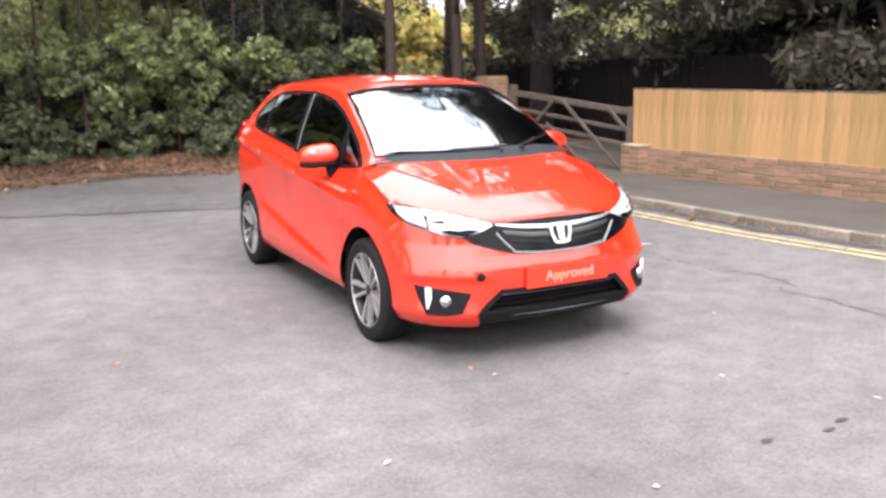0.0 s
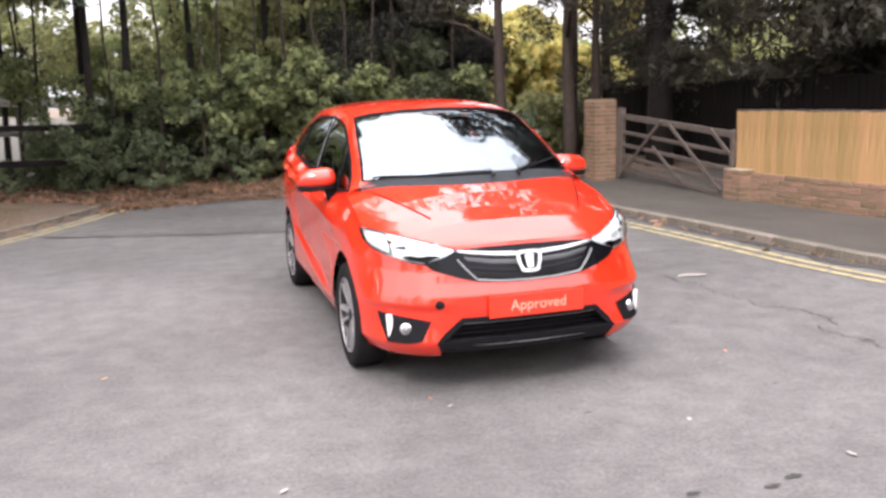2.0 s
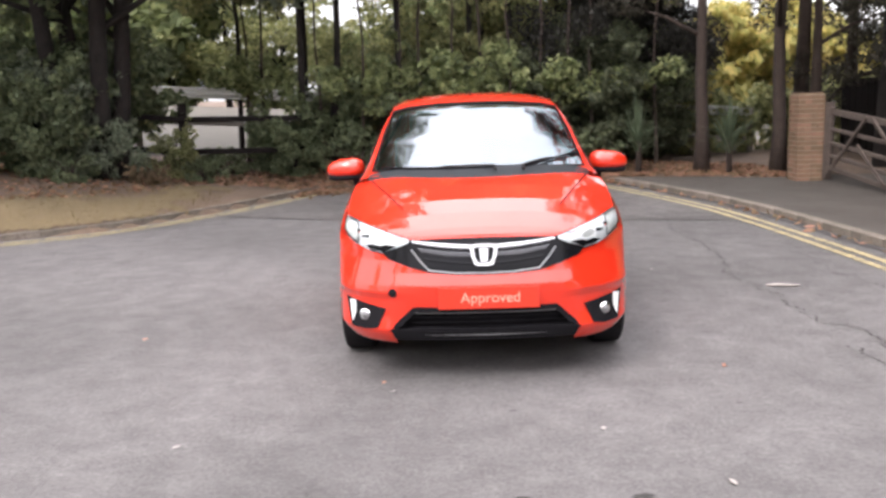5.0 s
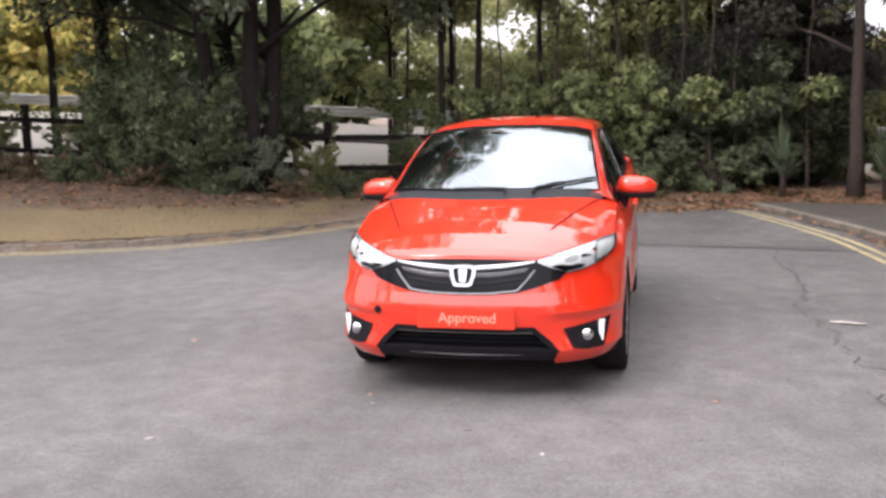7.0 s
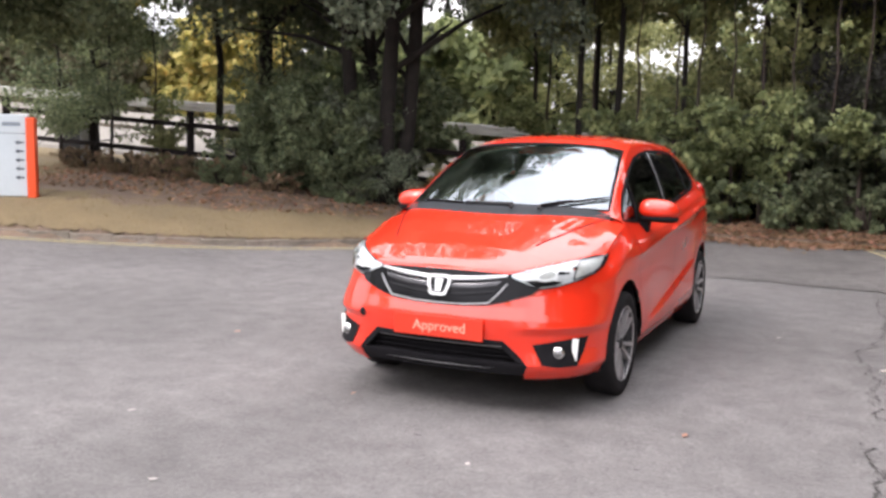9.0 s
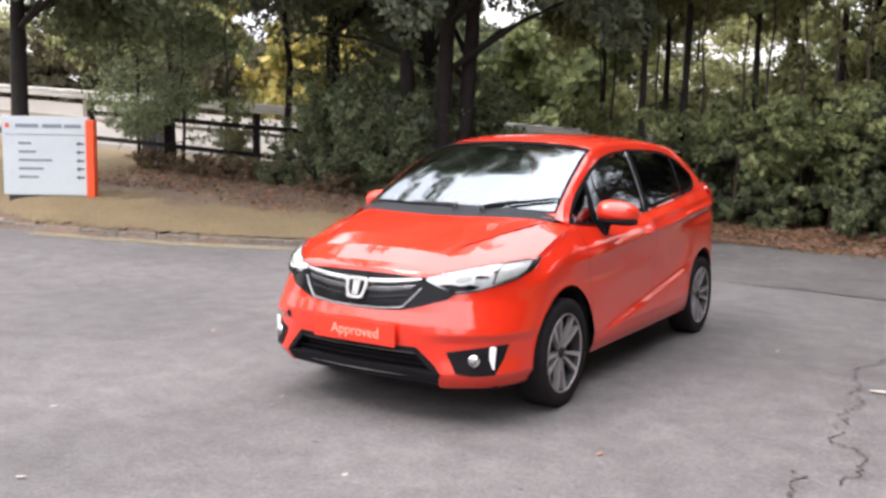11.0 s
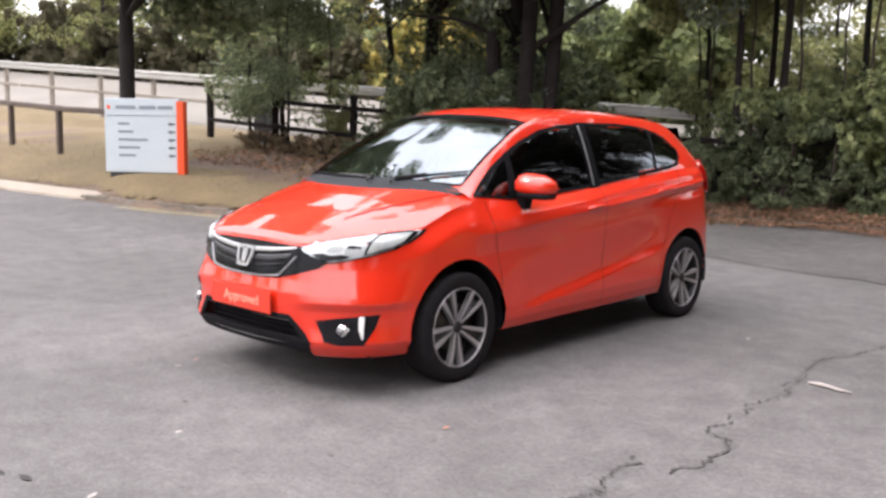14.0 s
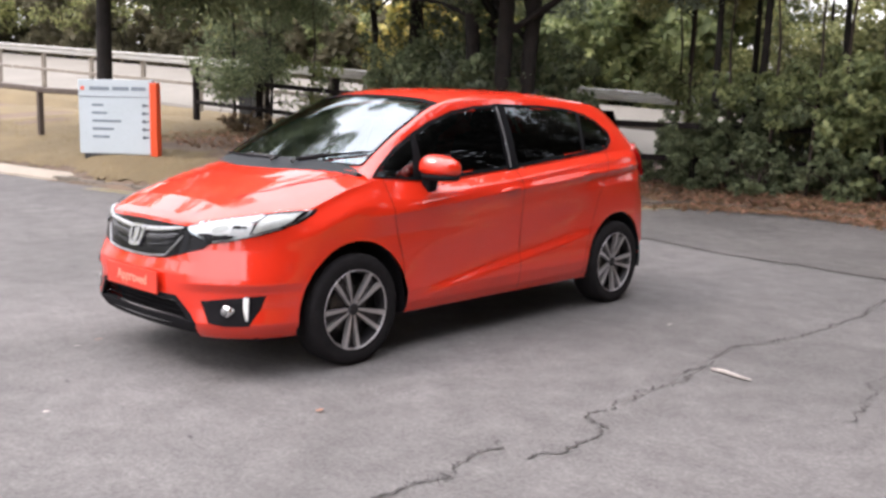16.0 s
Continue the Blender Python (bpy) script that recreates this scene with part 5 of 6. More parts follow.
for a, b in ((-0.46, -0.10), (-0.04, 0.26), (0.30, 0.56)):
    bars((a + b) / 2, 1.06, b - a, 0.055)
part("sign_mark", box(0.06, 0.006, 0.06, (-0.59, -0.053, 1.06)), M_SIGNORANGE, sign)
part("header_rule", box(1.26, 0.006, 0.008, (0, -0.053, 0.93)), M_SIGNINK, sign)
for k, w in enumerate((0.20, 0.27, 0.52, 0.38, 0.30)):
    z = 0.80 - 0.125 * k
    bars(-0.42 + w / 2, z, w, 0.035)
    bm = bmesh.new()
    pts = [(-0.06, 0), (0.0, 0.035), (0.0, 0.014), (0.07, 0.014), (0.07, -0.014), (0.0, -0.014), (0.0, -0.035)]
    f = bm.faces.new([bm.verts.new((0.53 + a, -0.055, z + b)) for a, b in pts])
    r = bmesh.ops.extrude_face_region(bm, geom=[f])
    bmesh.ops.translate(bm, verts=[v for v in r["geom"] if isinstance(v, bmesh.types.BMVert)], vec=(0, 0.004, 0))
    bmesh.ops.recalc_face_normals(bm, faces=bm.faces)
    part("arrow", bm, M_SIGNINK, sign)
sign.rotation_euler.z = radians(ang)
sign.scale.z = 1.045


# road safety barrier beyond the verge
def barrier_at(x):
    return Vector((x, 12.0 + 0.2175 * (x + 4.15), 1.83 - 0.067 * (x + 4.15)))


barrier = empty("crash_barrier", (0, 0, 0), "galvanised steel crash barrier on timber posts", "barrier")
b_ang = math.degrees(math.atan(0.2175))
b_tilt = math.degrees(math.atan(0.067))
wave = [(0.0, 0.0), (0.06, -0.02), (0.06, -0.06), (0.0, -0.085), (0.0, -0.135), (0.06, -0.16), (0.06, -0.20), (0.0, -0.22)]
for k in range(11):
    xa, xb = -44 + 4.6 * k, -44 + 4.6 * (k + 1) + 0.02
    pa, pb = barrier_at(xa), barrier_at(xb)
    bm = bmesh.new()
    n = Vector((0.2175, -1, 0)).normalized()
    ra = [bm.verts.new(pa + n * d + Vector((0, 0, z))) for d, z in wave]
    rb = [bm.verts.new(pb + n * d + Vector((0, 0, z))) for d, z in wave]
    for j in range(len(wave) - 1):
        bm.faces.new((ra[j], rb[j], rb[j + 1], ra[j + 1]))
    r = bmesh.ops.solidify(bm, geom=bm.faces[:], thickness=0.006)
    part("beam", bm, M_GALV, barrier, "bright galvanised beam")
LOWRAIL = shared("lower_rail", box(4.62, 0.04, 0.09, (0, 0, 0), 0.008, None, 1), M_GREYWOOD)
BPOST = shared("barrier_post", box(0.13, 0.11, 1.9, (0, 0, -0.95), 0.01, None, 1), M_GREYWOOD)
for k in range(11):
    p = barrier_at(-44 + 4.6 * k + 2.3)
    place("lower_rail", LOWRAIL, barrier, pose(p.x, p.y, p.z - 0.72, 0, b_tilt, b_ang))
for k in range(24):
    p = barrier_at(-44 + 2.2 * k)
    place("barrier_post", BPOST, barrier, pose(p.x + 0.02, p.y + 0.09, p.z - 0.0, 0, 0, b_ang))

# carriageway behind the barrier
bm = bmesh.new()
prev = None
for k in range(60):
    x = -90 + 2.0 * k
    p = barrier_at(x)
    foot = p.z - 1.42
    row = [bm.verts.new((x - 0.2 * d, p.y + 0.3 + d, foot + 0.02 + 0.14 * min(d, 7.0) - (0.25 if d == 0 else 0))) for d in (0, 0.3, 7.0, 9.0)]
    if prev:
        for j in range(3):
            bm.faces.new((prev[j], row[j], row[j + 1], prev[j + 1]))
    prev = row
tagged(part("road_beyond", bm, M_ROADPALE), "pale sunlit carriageway beyond the barrier", "road", kind="structure")
# bank that carries it
def bank(name, x0, x1, mat, label):
    bm = bmesh.new()
    prev = None
    for x in np.arange(x0, x1 + 0.01, 2.0):
        p = barrier_at(x)
        foot = p.z - 1.42
        row = [bm.verts.new((x + 0.3 * d, p.y + 0.35 - d, z)) for d, z in ((-60, foot + 1.6), (-8.6, foot + 1.0), (-0.05, foot - 0.03), (1.6, foot - 0.08), (2.8, foot - 0.9))]
        if prev:
            for j in range(4):
                bm.faces.new((row[j], prev[j], prev[j + 1], row[j + 1]))
        prev = row
    bmesh.ops.recalc_face_normals(bm, faces=bm.faces)
    tagged(part(name, bm, mat, None, "", True), label, "ground", kind="structure")


bank("bank_west", -90, -12, M_GRASS, "dry grass bank below the barrier")
bank("bank_east", -12, 30, M_SOIL, "brown leafy bank below the barrier")

# low knee rail on the grass
knee = empty("knee_rail", (0, 0, 0), "low weathered timber knee rail on the grass", "fence")
for k in range(6):
    x = -14.3 - 2.6 * k
    y, z = 3.43 + 0.1 * k, 0.78 + 0.12 * k
    place("knee_post", shared("knee_post", box(0.11, 0.11, 1.15, (0, 0, 0.32), 0.012, None, 1), M_OLDWOOD), knee, pose(x, y, z))
    place("knee_bar", shared("knee_bar", box(2.7, 0.10, 0.11, (0, 0, 0), 0.02, None, 1), M_OLDWOOD), knee, pose(x - 1.2, y + 0.05, z + 0.88 + 0.06, 0, 2.6, -2))
place("knee_bar", shared("knee_bar", box(2.4, 0.10, 0.11, (0, 0, 0), 0.02, None, 1), M_OLDWOOD), knee, pose(-13.1, 3.5, 1.62, 0, 1.5, 4))

# dark post-and-rail fence at the wood's edge
wood_fence = empty("post_and_rail_fence", (0, 0, 0), "dark weathered post-and-rail fence among the shrubs", "fence")
pts = [(-15.4, 7.7), (-12.9, 7.8), (-10.4, 7.95), (-7.7, 8.6), (-5.0, 9.35), (-2.4, 10.2), (0.2, 10.8), (2.6, 11.2)]
for (xa, ya), (xb, yb) in zip(pts, pts[1:]):
    za, zb = ground_z(xa, ya), ground_z(xb, yb)
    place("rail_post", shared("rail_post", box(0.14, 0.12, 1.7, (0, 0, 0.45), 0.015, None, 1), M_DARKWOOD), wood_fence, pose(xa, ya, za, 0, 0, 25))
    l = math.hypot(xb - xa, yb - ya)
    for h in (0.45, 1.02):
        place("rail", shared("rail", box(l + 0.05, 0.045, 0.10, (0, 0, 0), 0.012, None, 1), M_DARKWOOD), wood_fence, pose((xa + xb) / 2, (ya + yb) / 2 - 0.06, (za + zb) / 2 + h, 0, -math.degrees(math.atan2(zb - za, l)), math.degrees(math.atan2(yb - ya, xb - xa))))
cab = empty("service_cabinet", (-13.75, 8.15, ground_z(-13.75, 8.15) - 0.02), "dark grey metal service cabinet by the fence", "cabinet")
part("cabinet_body", box(0.55, 0.3, 0.95, (0, 0, 0.47), 0.015), M_SATIN, cab)
part("cabinet_door", box(0.49, 0.02, 0.84, (0, -0.158, 0.48), 0.006), M_BLACK, cab)


# ---------------------------------------------------------------- plants
def leaf_cloud(name, centres, radii, count, size, mat, parent, seed, flat=0.6, long=1.7):
    """Many small two-triangle leaves gathered round clump centres."""
    r = np.random.default_rng(seed)
    centres, radii = np.array(centres, float), np.array(radii, float)
    which = r.choice(len(centres), count, p=radii**2 / (radii**2).sum())
    d = r.normal(size=(count, 3))
    d /= np.linalg.norm(d, axis=1)[:, None]
    p = centres[which] + d * (radii[which] * r.uniform(0.35, 1.05, count) ** 0.6)[:, None] * np.array((1, 1, flat + 0.25))
    a = r.normal(size=(count, 3)) + d * 0.5
    a[:, 2] -= 0.35
    a /= np.linalg.norm(a, axis=1)[:, None]
    b = np.cross(a, r.normal(size=(count, 3)) + np.array((0, 0, 0.8)))
    b /= np.linalg.norm(b, axis=1)[:, None] + 1e-9
    s = size * r.uniform(0.6, 1.35, count)[:, None]
    v = np.empty((count, 4, 3))
    v[:, 0] = p - a * s * long / 2
    v[:, 1] = p + b * s / 2
    v[:, 2] = p + a * s * long / 2 + np.array((0, 0, -0.15)) * s
    v[:, 3] = p - b * s / 2
    me = bpy.data.meshes.new(name)
    me.vertices.add(count * 4)
    me.vertices.foreach_set("co", v.ravel())
    me.loops.add(count * 4)
    me.loops.foreach_set("vertex_index", np.arange(count * 4, dtype=np.int32))
    me.polygons.add(count)
    me.polygons.foreach_set("loop_start", np.arange(0, count * 4, 4, dtype=np.int32))
    me.update(calc_edges=True)
    me.materials.append(mat)
    ob = new(name, me)
    ob.parent = parent
    return ob


def make_tree(name, height, trunk_r, crown_from, spread, leaves, size, bark, leaf, seed, label, stems=1, lean=0.0, clumps=40, limbs=9, droop=0.0, long=1.7, ragged=0.3):
    r = random.Random(seed)
    root = empty(name, (0, 0, 0), label, "tree", "trees round the road end")
    tips = []
    for s in range(stems):
        a = 2 * math.pi * s / max(stems, 1) + r.uniform(0, 1)
        off = 0.0 if stems == 1 else trunk_r * 1.5
        top = Vector((math.cos(a) * (lean + (0.12 * height if stems > 1 else 0)) + r.uniform(-0.2, 0.2), math.sin(a) * (lean + (0.12 * height if stems > 1 else 0)) + r.uniform(-0.2, 0.2), height * r.uniform(0.85, 1.0)))
        base = Vector((math.cos(a) * off, math.sin(a) * off, -0.25))
        pts, rad = [], []
        for k in range(9):
            t = k / 8
            p = base.lerp(top, t) + Vector((r.uniform(-1, 1), r.uniform(-1, 1), 0)) * 0.035 * height * 0.3 * math.sin(math.pi * t)
            pts.append(p)
            rad.append(trunk_r * (1.25 if k == 0 else 1.0) * (1 - 0.82 * t) / (1 if stems == 1 else 1.3))
        v, f = tube_data(pts, rad, 9, 0.08, random.Random(seed + s))
        link_mesh("trunk", v, f, bark, root, True)
        for k in range(limbs):
            t = r.uniform(max(0.12, crown_from / height * 0.85), 0.95)
            i = min(int(t * 8), 7)
            p = pts[i].lerp(pts[i + 1], t * 8 - i)
            ang = r.uniform(0, 2 * math.pi)
            l = spread * (1 - 0.55 * t) * r.uniform(0.6, 1.1)
            d = Vector((math.cos(ang), math.sin(ang), r.uniform(0.15, 0.7) - droop))
            q1, q2 = p + d * l * 0.5 + Vector((0, 0, 0.06 * l)), p + d * l + Vector((r.uniform(-0.2, 0.2), r.uniform(-0.2, 0.2), -droop * 0.4 * l))
            rr = rad[i] * 0.45
            v, f = tube_data([p, q1, q2], [rr, rr * 0.6, rr * 0.18], 6)
            link_mesh("branch", v, f, bark, root, True)
            tips += [q1, q2, q2 + Vector((r.uniform(-0.3, 0.3), r.uniform(-0.3, 0.3), r.uniform(-0.2, 0.3))) * spread * 0.4]
        tips.append(pts[-1])
    cs, rs = [], []
    for k in range(clumps):
        c = r.choice(tips)
        j = Vector((r.gauss(0, 0.16), r.gauss(0, 0.16), r.gauss(0, 0.12))) * spread
        q = c + j
        q.z = max(q.z, crown_from + r.uniform(-0.3, ragged))
        cs.append(q)
        rs.append(spread * r.uniform(0.12, 0.28))
    leaf_cloud("crown", cs, rs, leaves, size, leaf, root, seed, 0.6 if long < 2.5 else 0.3, long)
    return root


def make_shrub(name, w, d, h, leaves, size, leaf, seed, label, bark=M_BARK):
    r = random.Random(seed)
    root = empty(name, (0, 0, 0), label, "shrub", "shrubs at the edge of the wood")
    cs, rs = [], []
    for k in range(9):
        a = r.uniform(0, 6.28)
        top = Vector((math.cos(a) * w * 0.4 * r.random(), math.sin(a) * d * 0.4 * r.random(), h * r.uniform(0.5, 0.9)))
        v, f = tube_data([Vector((top.x * 0.15, top.y * 0.15, -0.2)), top * 0.5 + Vector((0, 0, 0.05)), top], [0.035, 0.022, 0.008], 5)
        link_mesh("stem", v, f, bark, root, True)
    lobes = [(r.uniform(0, 6.28), r.uniform(-0.3, 0.35)) for k in range(5)]
    for k in range(70):
        a, e = r.uniform(0, 6.28), r.random() ** 0.6
        z = r.uniform(0.05, 1.0)
        wide = math.sin(min(1.0, z * 1.35 + 0.25) * math.pi * 0.62) + 0.15
        wide *= 1 + sum(g * math.cos((j + 1) * a + p + 3 * z) for j, (p, g) in enumerate(lobes)) * 0.6
        cs.append((math.cos(a) * e * w * 0.46 * wide, math.sin(a) * e * d * 0.46 * wide, z * h * r.uniform(0.75, 1.1)))
        rs.append(min(w, h) * r.uniform(0.05, 0.17))
    for k in range(16):
        a, l = r.uniform(0, 6.28), r.uniform(0.55, 0.8)
        foot = Vector((math.cos(a) * w * 0.22, math.sin(a) * d * 0.22, h * r.uniform(0.45, 0.85)))
        tip = foot + Vector((math.cos(a) * w * 0.5 * l, math.sin(a) * d * 0.5 * l, h * r.uniform(-0.05, 0.4)))
        v, f = tube_data([foot, foot.lerp(tip, 0.5) + Vector((0, 0, 0.07 * h)), tip], [0.012, 0.008, 0.003], 4)
        link_mesh("twig", v, f, bark, root, True)
        for t in (0.45, 0.7, 0.95):
            cs.append(tuple(foot.lerp(tip, t) + Vector((0, 0, 0.05 * h))))
            rs.append(min(w, h) * r.uniform(0.04, 0.075))
    leaf_cloud("foliage", cs, rs, leaves, size, leaf, root, seed + 50)
    return root


def stand(ob, x, y, turn=0.0, scale=1.0, label="", z=None, first=False):
    m = pose(x, y, ground_z(x, y) - 0.02 if z is None else z, 0, 0, turn)
    if first:
        ob.matrix_basis = m @ Matrix.Diagonal((scale, scale, scale, 1))
        return ob
    c = copy_thing(ob, m)
    c.scale = (scale, scale, scale)
    return tagged(c, label)


# evergreen shrubs along the back and the left of the verge
sh_dark = make_shrub("evergreen_shrub", 2.3, 1.8, 1.9, 11000, 0.062, M_LEAF_DARK, 11, "dense dark evergreen shrub at the wood's edge")
sh_deep = make_shrub("shaded_evergreen", 2.3, 1.8, 1.95, 11500, 0.056, M_LEAF_DEEP, 42, "evergreen shrub at the wood's edge, its leaves coloured for shade")
sh_mid = make_shrub("leafy_shrub", 2.2, 1.7, 1.8, 9000, 0.065, M_LEAF_MID, 12, "loose green shrub at the wood's edge")
sh_olive = make_shrub("olive_shrub", 2.0, 1.6, 2.3, 7500, 0.06, M_LEAF_OLIVE, 13, "twiggy olive-green shrub at the wood's edge")
sh_low = make_shrub("bramble", 1.6, 1.0, 0.75, 2600, 0.06, M_LEAF_DARK, 14, "low bramble on the leafy bank", M_BARKBROWN)
bracken = make_shrub("bracken", 1.7, 1.2, 0.55, 1500, 0.06, M_BRACKEN, 17, "dry brown bracken on the leafy bank", M_BARKBROWN)
stand(bracken, -10.2, 7.0, 0, 0.75, first=True)
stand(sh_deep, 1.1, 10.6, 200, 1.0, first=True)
stand(sh_dark, -1.6, 10.6, 20, 0.9, first=True)
stand(sh_mid, -0.2, 10.7, 120, 1.15, first=True)
stand(sh_olive, 0.5, 11.4, 60, 1.2, first=True)
stand(sh_low, -0.6, 9.95, 0, 0.9, first=True)
for k, (src, x, y, a, s) in enumerate([
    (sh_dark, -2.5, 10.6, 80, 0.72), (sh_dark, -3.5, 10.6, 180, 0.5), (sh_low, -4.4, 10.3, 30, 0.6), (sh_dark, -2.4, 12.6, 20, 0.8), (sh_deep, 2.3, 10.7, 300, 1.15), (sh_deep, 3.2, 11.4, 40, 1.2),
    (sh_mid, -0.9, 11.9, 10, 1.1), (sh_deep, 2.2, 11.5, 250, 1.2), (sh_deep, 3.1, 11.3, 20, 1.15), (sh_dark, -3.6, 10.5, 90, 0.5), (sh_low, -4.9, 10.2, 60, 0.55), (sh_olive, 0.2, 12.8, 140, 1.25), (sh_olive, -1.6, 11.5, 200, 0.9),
    (sh_low, 0.9, 9.8, 70, 1.0), (sh_low, 2.1, 9.9, 140, 0.9), (sh_low, -2.0, 9.9, 210, 0.8),
    (sh_dark, -6.9, 8.0, 100, 1.0), (sh_dark, -8.0, 7.9, 170, 0.9),
    (sh_olive, -5.1, 9.0, 15, 0.38), (sh_dark, -6.6, 9.3, 200, 1.2), (sh_dark, -7.7, 9.0, 40, 1.15), (sh_dark, -6.7, 7.7, 60, 0.8),
    (sh_olive, -11.4, 8.3, 10, 0.42), (sh_olive, -9.6, 8.6, 80, 0.5), (sh_mid, -9.0, 8.7, 160, 0.6), (bracken, -11.2, 7.2, 40, 0.75), (sh_low, -8.6, 7.6, 200, 1.0), (bracken, -12.6, 7.2, 90, 0.7), (bracken, -9.2, 7.4, 200, 0.8), (sh_dark, -3.15, 9.95, 110, 0.55),
    (bracken, -7.6, 6.9, 20, 0.6), (sh_low, -8.8, 6.9, 80, 0.6), (bracken, -5.2, 7.9, 130, 0.55), (sh_low, -4.5, 8.8, 160, 0.5), (sh_low, -6.2, 7.3, 210, 0.55),
    (sh_deep, 4.0, 12.4, 60, 0.8)]):
    stand(src, x, y, a, s)

# trees
dark_tree = make_tree("dark_evergreen_tree", 13.8, 0.21, 3.0, 3.5, 118000, 0.08, M_BARK, M_LEAF_SHADE, 21, "broad dark evergreen tree with several stems", stems=4, clumps=230, limbs=20, ragged=2.4)
stand(dark_tree, -6.2, 8.3, 0, 1.0, first=True)
tall = make_tree("slender_tree", 10.2, 0.075, 4.4, 2.0, 13000, 0.10, M_BARK, M_LEAF_OLIVE, 22, "slender tree with a thin dark trunk", clumps=70, limbs=14)
stand(tall, -3.0, 10.3, 0, 1.0, first=True)
over = make_tree("overhanging_tree", 13.5, 0.11, 4.4, 3.8, 32000, 0.088, M_BARK, M_LEAF_DARK, 28, "tall dark tree whose boughs hang over the fence", clumps=90, limbs=16)
stand(over, -10.8, 9.4, 0, 0.85, first=True)
shade = make_tree("shady_tree", 13.5, 0.20, 4.2, 3.8, 27000, 0.092, M_BARK, M_LEAF_BLACK, 30, "tall tree behind the timber fence, its leaves coloured near-black for shade", clumps=90, limbs=16)
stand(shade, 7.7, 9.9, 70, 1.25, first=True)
verge = make_tree("verge_tree", 12.2, 0.16, 2.5, 3.9, 62000, 0.085, M_BARK, M_LEAF_DARK, 33, "leafy tree with a dark trunk on the verge", clumps=95, limbs=26)
stand(verge, -11.6, 3.44, 40, 1.0, first=True)
pine = make_tree("pine_tree", 13.0, 0.21, 4.6, 2.6, 6000, 0.08, M_BARKBROWN, M_LEAF_CONIFER, 23, "tall pine with a bare brown trunk", clumps=45, limbs=10)
stand(pine, 4.25, 9.7, 0, 0.62, first=True)
conifer = make_tree("dark_conifer", 14.5, 0.28, 1.6, 3.9, 42000, 0.064, M_BARKBROWN, M_LEAF_CONIFER, 24, "dark conifer with drooping boughs", clumps=150, limbs=30, droop=0.5, long=2.8)
stand(conifer, 12.2, 6.6, 0, 1.15, first=True)
wood = make_tree("woodland_tree", 9.0, 0.13, 2.0, 2.6, 9000, 0.085, M_BARK, M_LEAF_PALE, 25, "leafy green tree in the wood", clumps=60, limbs=14)
stand(wood, 0.4, 13.2, 0, 1.0, first=True)
yellow = make_tree("autumn_tree", 9.0, 0.18, 0.9, 3.4, 17000, 0.17, M_BARK, M_LEAF_YELLOW, 26, "tree in yellow autumn leaf beyond the road", clumps=70, limbs=14)
stand(yellow, 14.6, 32.5, 0, 0.55, z=0.2, first=True)
olive = make_tree("roadside_tree", 9.5, 0.17, 1.0, 3.6, 10000, 0.15, M_BARK, M_LEAF_OLIVE, 27, "olive-green tree beyond the road", clumps=70, limbs=14)
stand(olive, -3.0, 25.0, 0, 0.6, z=0.8, first=True)
branchy = make_tree("drooping_tree", 6.4, 0.07, 1.5, 2.3, 5600, 0.075, M_BARK, M_LEAF_DARK, 29, "small drooping tree that hangs before the barrier", clumps=60, limbs=15, droop=0.45)
stand(branchy, -9.5, 9.3, 0, 0.85, first=True)
for src, x, y, a, s in [
    (branchy, 3.6, 12.9, 30, 0.85), (branchy, -13.7, 7.7, 100, 0.72), (branchy, -12.2, 7.6, 220, 0.62),
    (tall, -2.45, 10.7, 70, 1.05), (tall, -3.3, 12.2, 130, 0.95), (tall, 1.4, 13.5, 260, 1.1), (tall, 0.1, 11.6, 20, 1.0), (tall, 0.9, 12.2, 100, 1.1), (tall, 2.1, 12.9, 200, 0.95), (tall, -1.2, 11.4, 300, 0.9), (tall, -4.7, 12.4, 40, 0.8),
    (pine, 5.6, 9.6, 80, 0.66), (pine, 6.5, 10.3, 170, 0.58), (pine, 9.4, 15.5, 30, 0.8), (pine, 7.4, 13.4, 250, 0.9),
    # last two conifers stand out of view, added to keep sky off the car
    (conifer, 9.3, 13.0, 200, 0.72), (conifer, 16.0, 10.0, 60, 1.15), (conifer, 15.0, 7.4, 110, 1.2), (conifer, 11.0, 5.0, 150, 1.0), (conifer, 12.0, 1.5, 230, 1.05), (conifer, 10.4, -1.8, 20, 0.9), (conifer, 13.5, -5.5, 80, 1.1), (conifer, 10.9, 3.0, 190, 1.1), (conifer, 11.6, -3.6, 310, 1.1),
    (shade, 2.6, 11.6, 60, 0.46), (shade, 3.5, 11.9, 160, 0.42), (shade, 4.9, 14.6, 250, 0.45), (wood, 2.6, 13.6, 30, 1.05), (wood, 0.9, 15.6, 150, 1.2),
    # shade trees below y 2 are unseen, added to darken the car's side
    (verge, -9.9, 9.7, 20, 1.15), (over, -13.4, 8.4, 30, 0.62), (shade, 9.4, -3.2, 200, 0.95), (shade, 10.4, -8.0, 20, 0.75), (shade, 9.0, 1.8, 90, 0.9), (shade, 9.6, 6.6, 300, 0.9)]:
    stand(src, x, y, a, s)
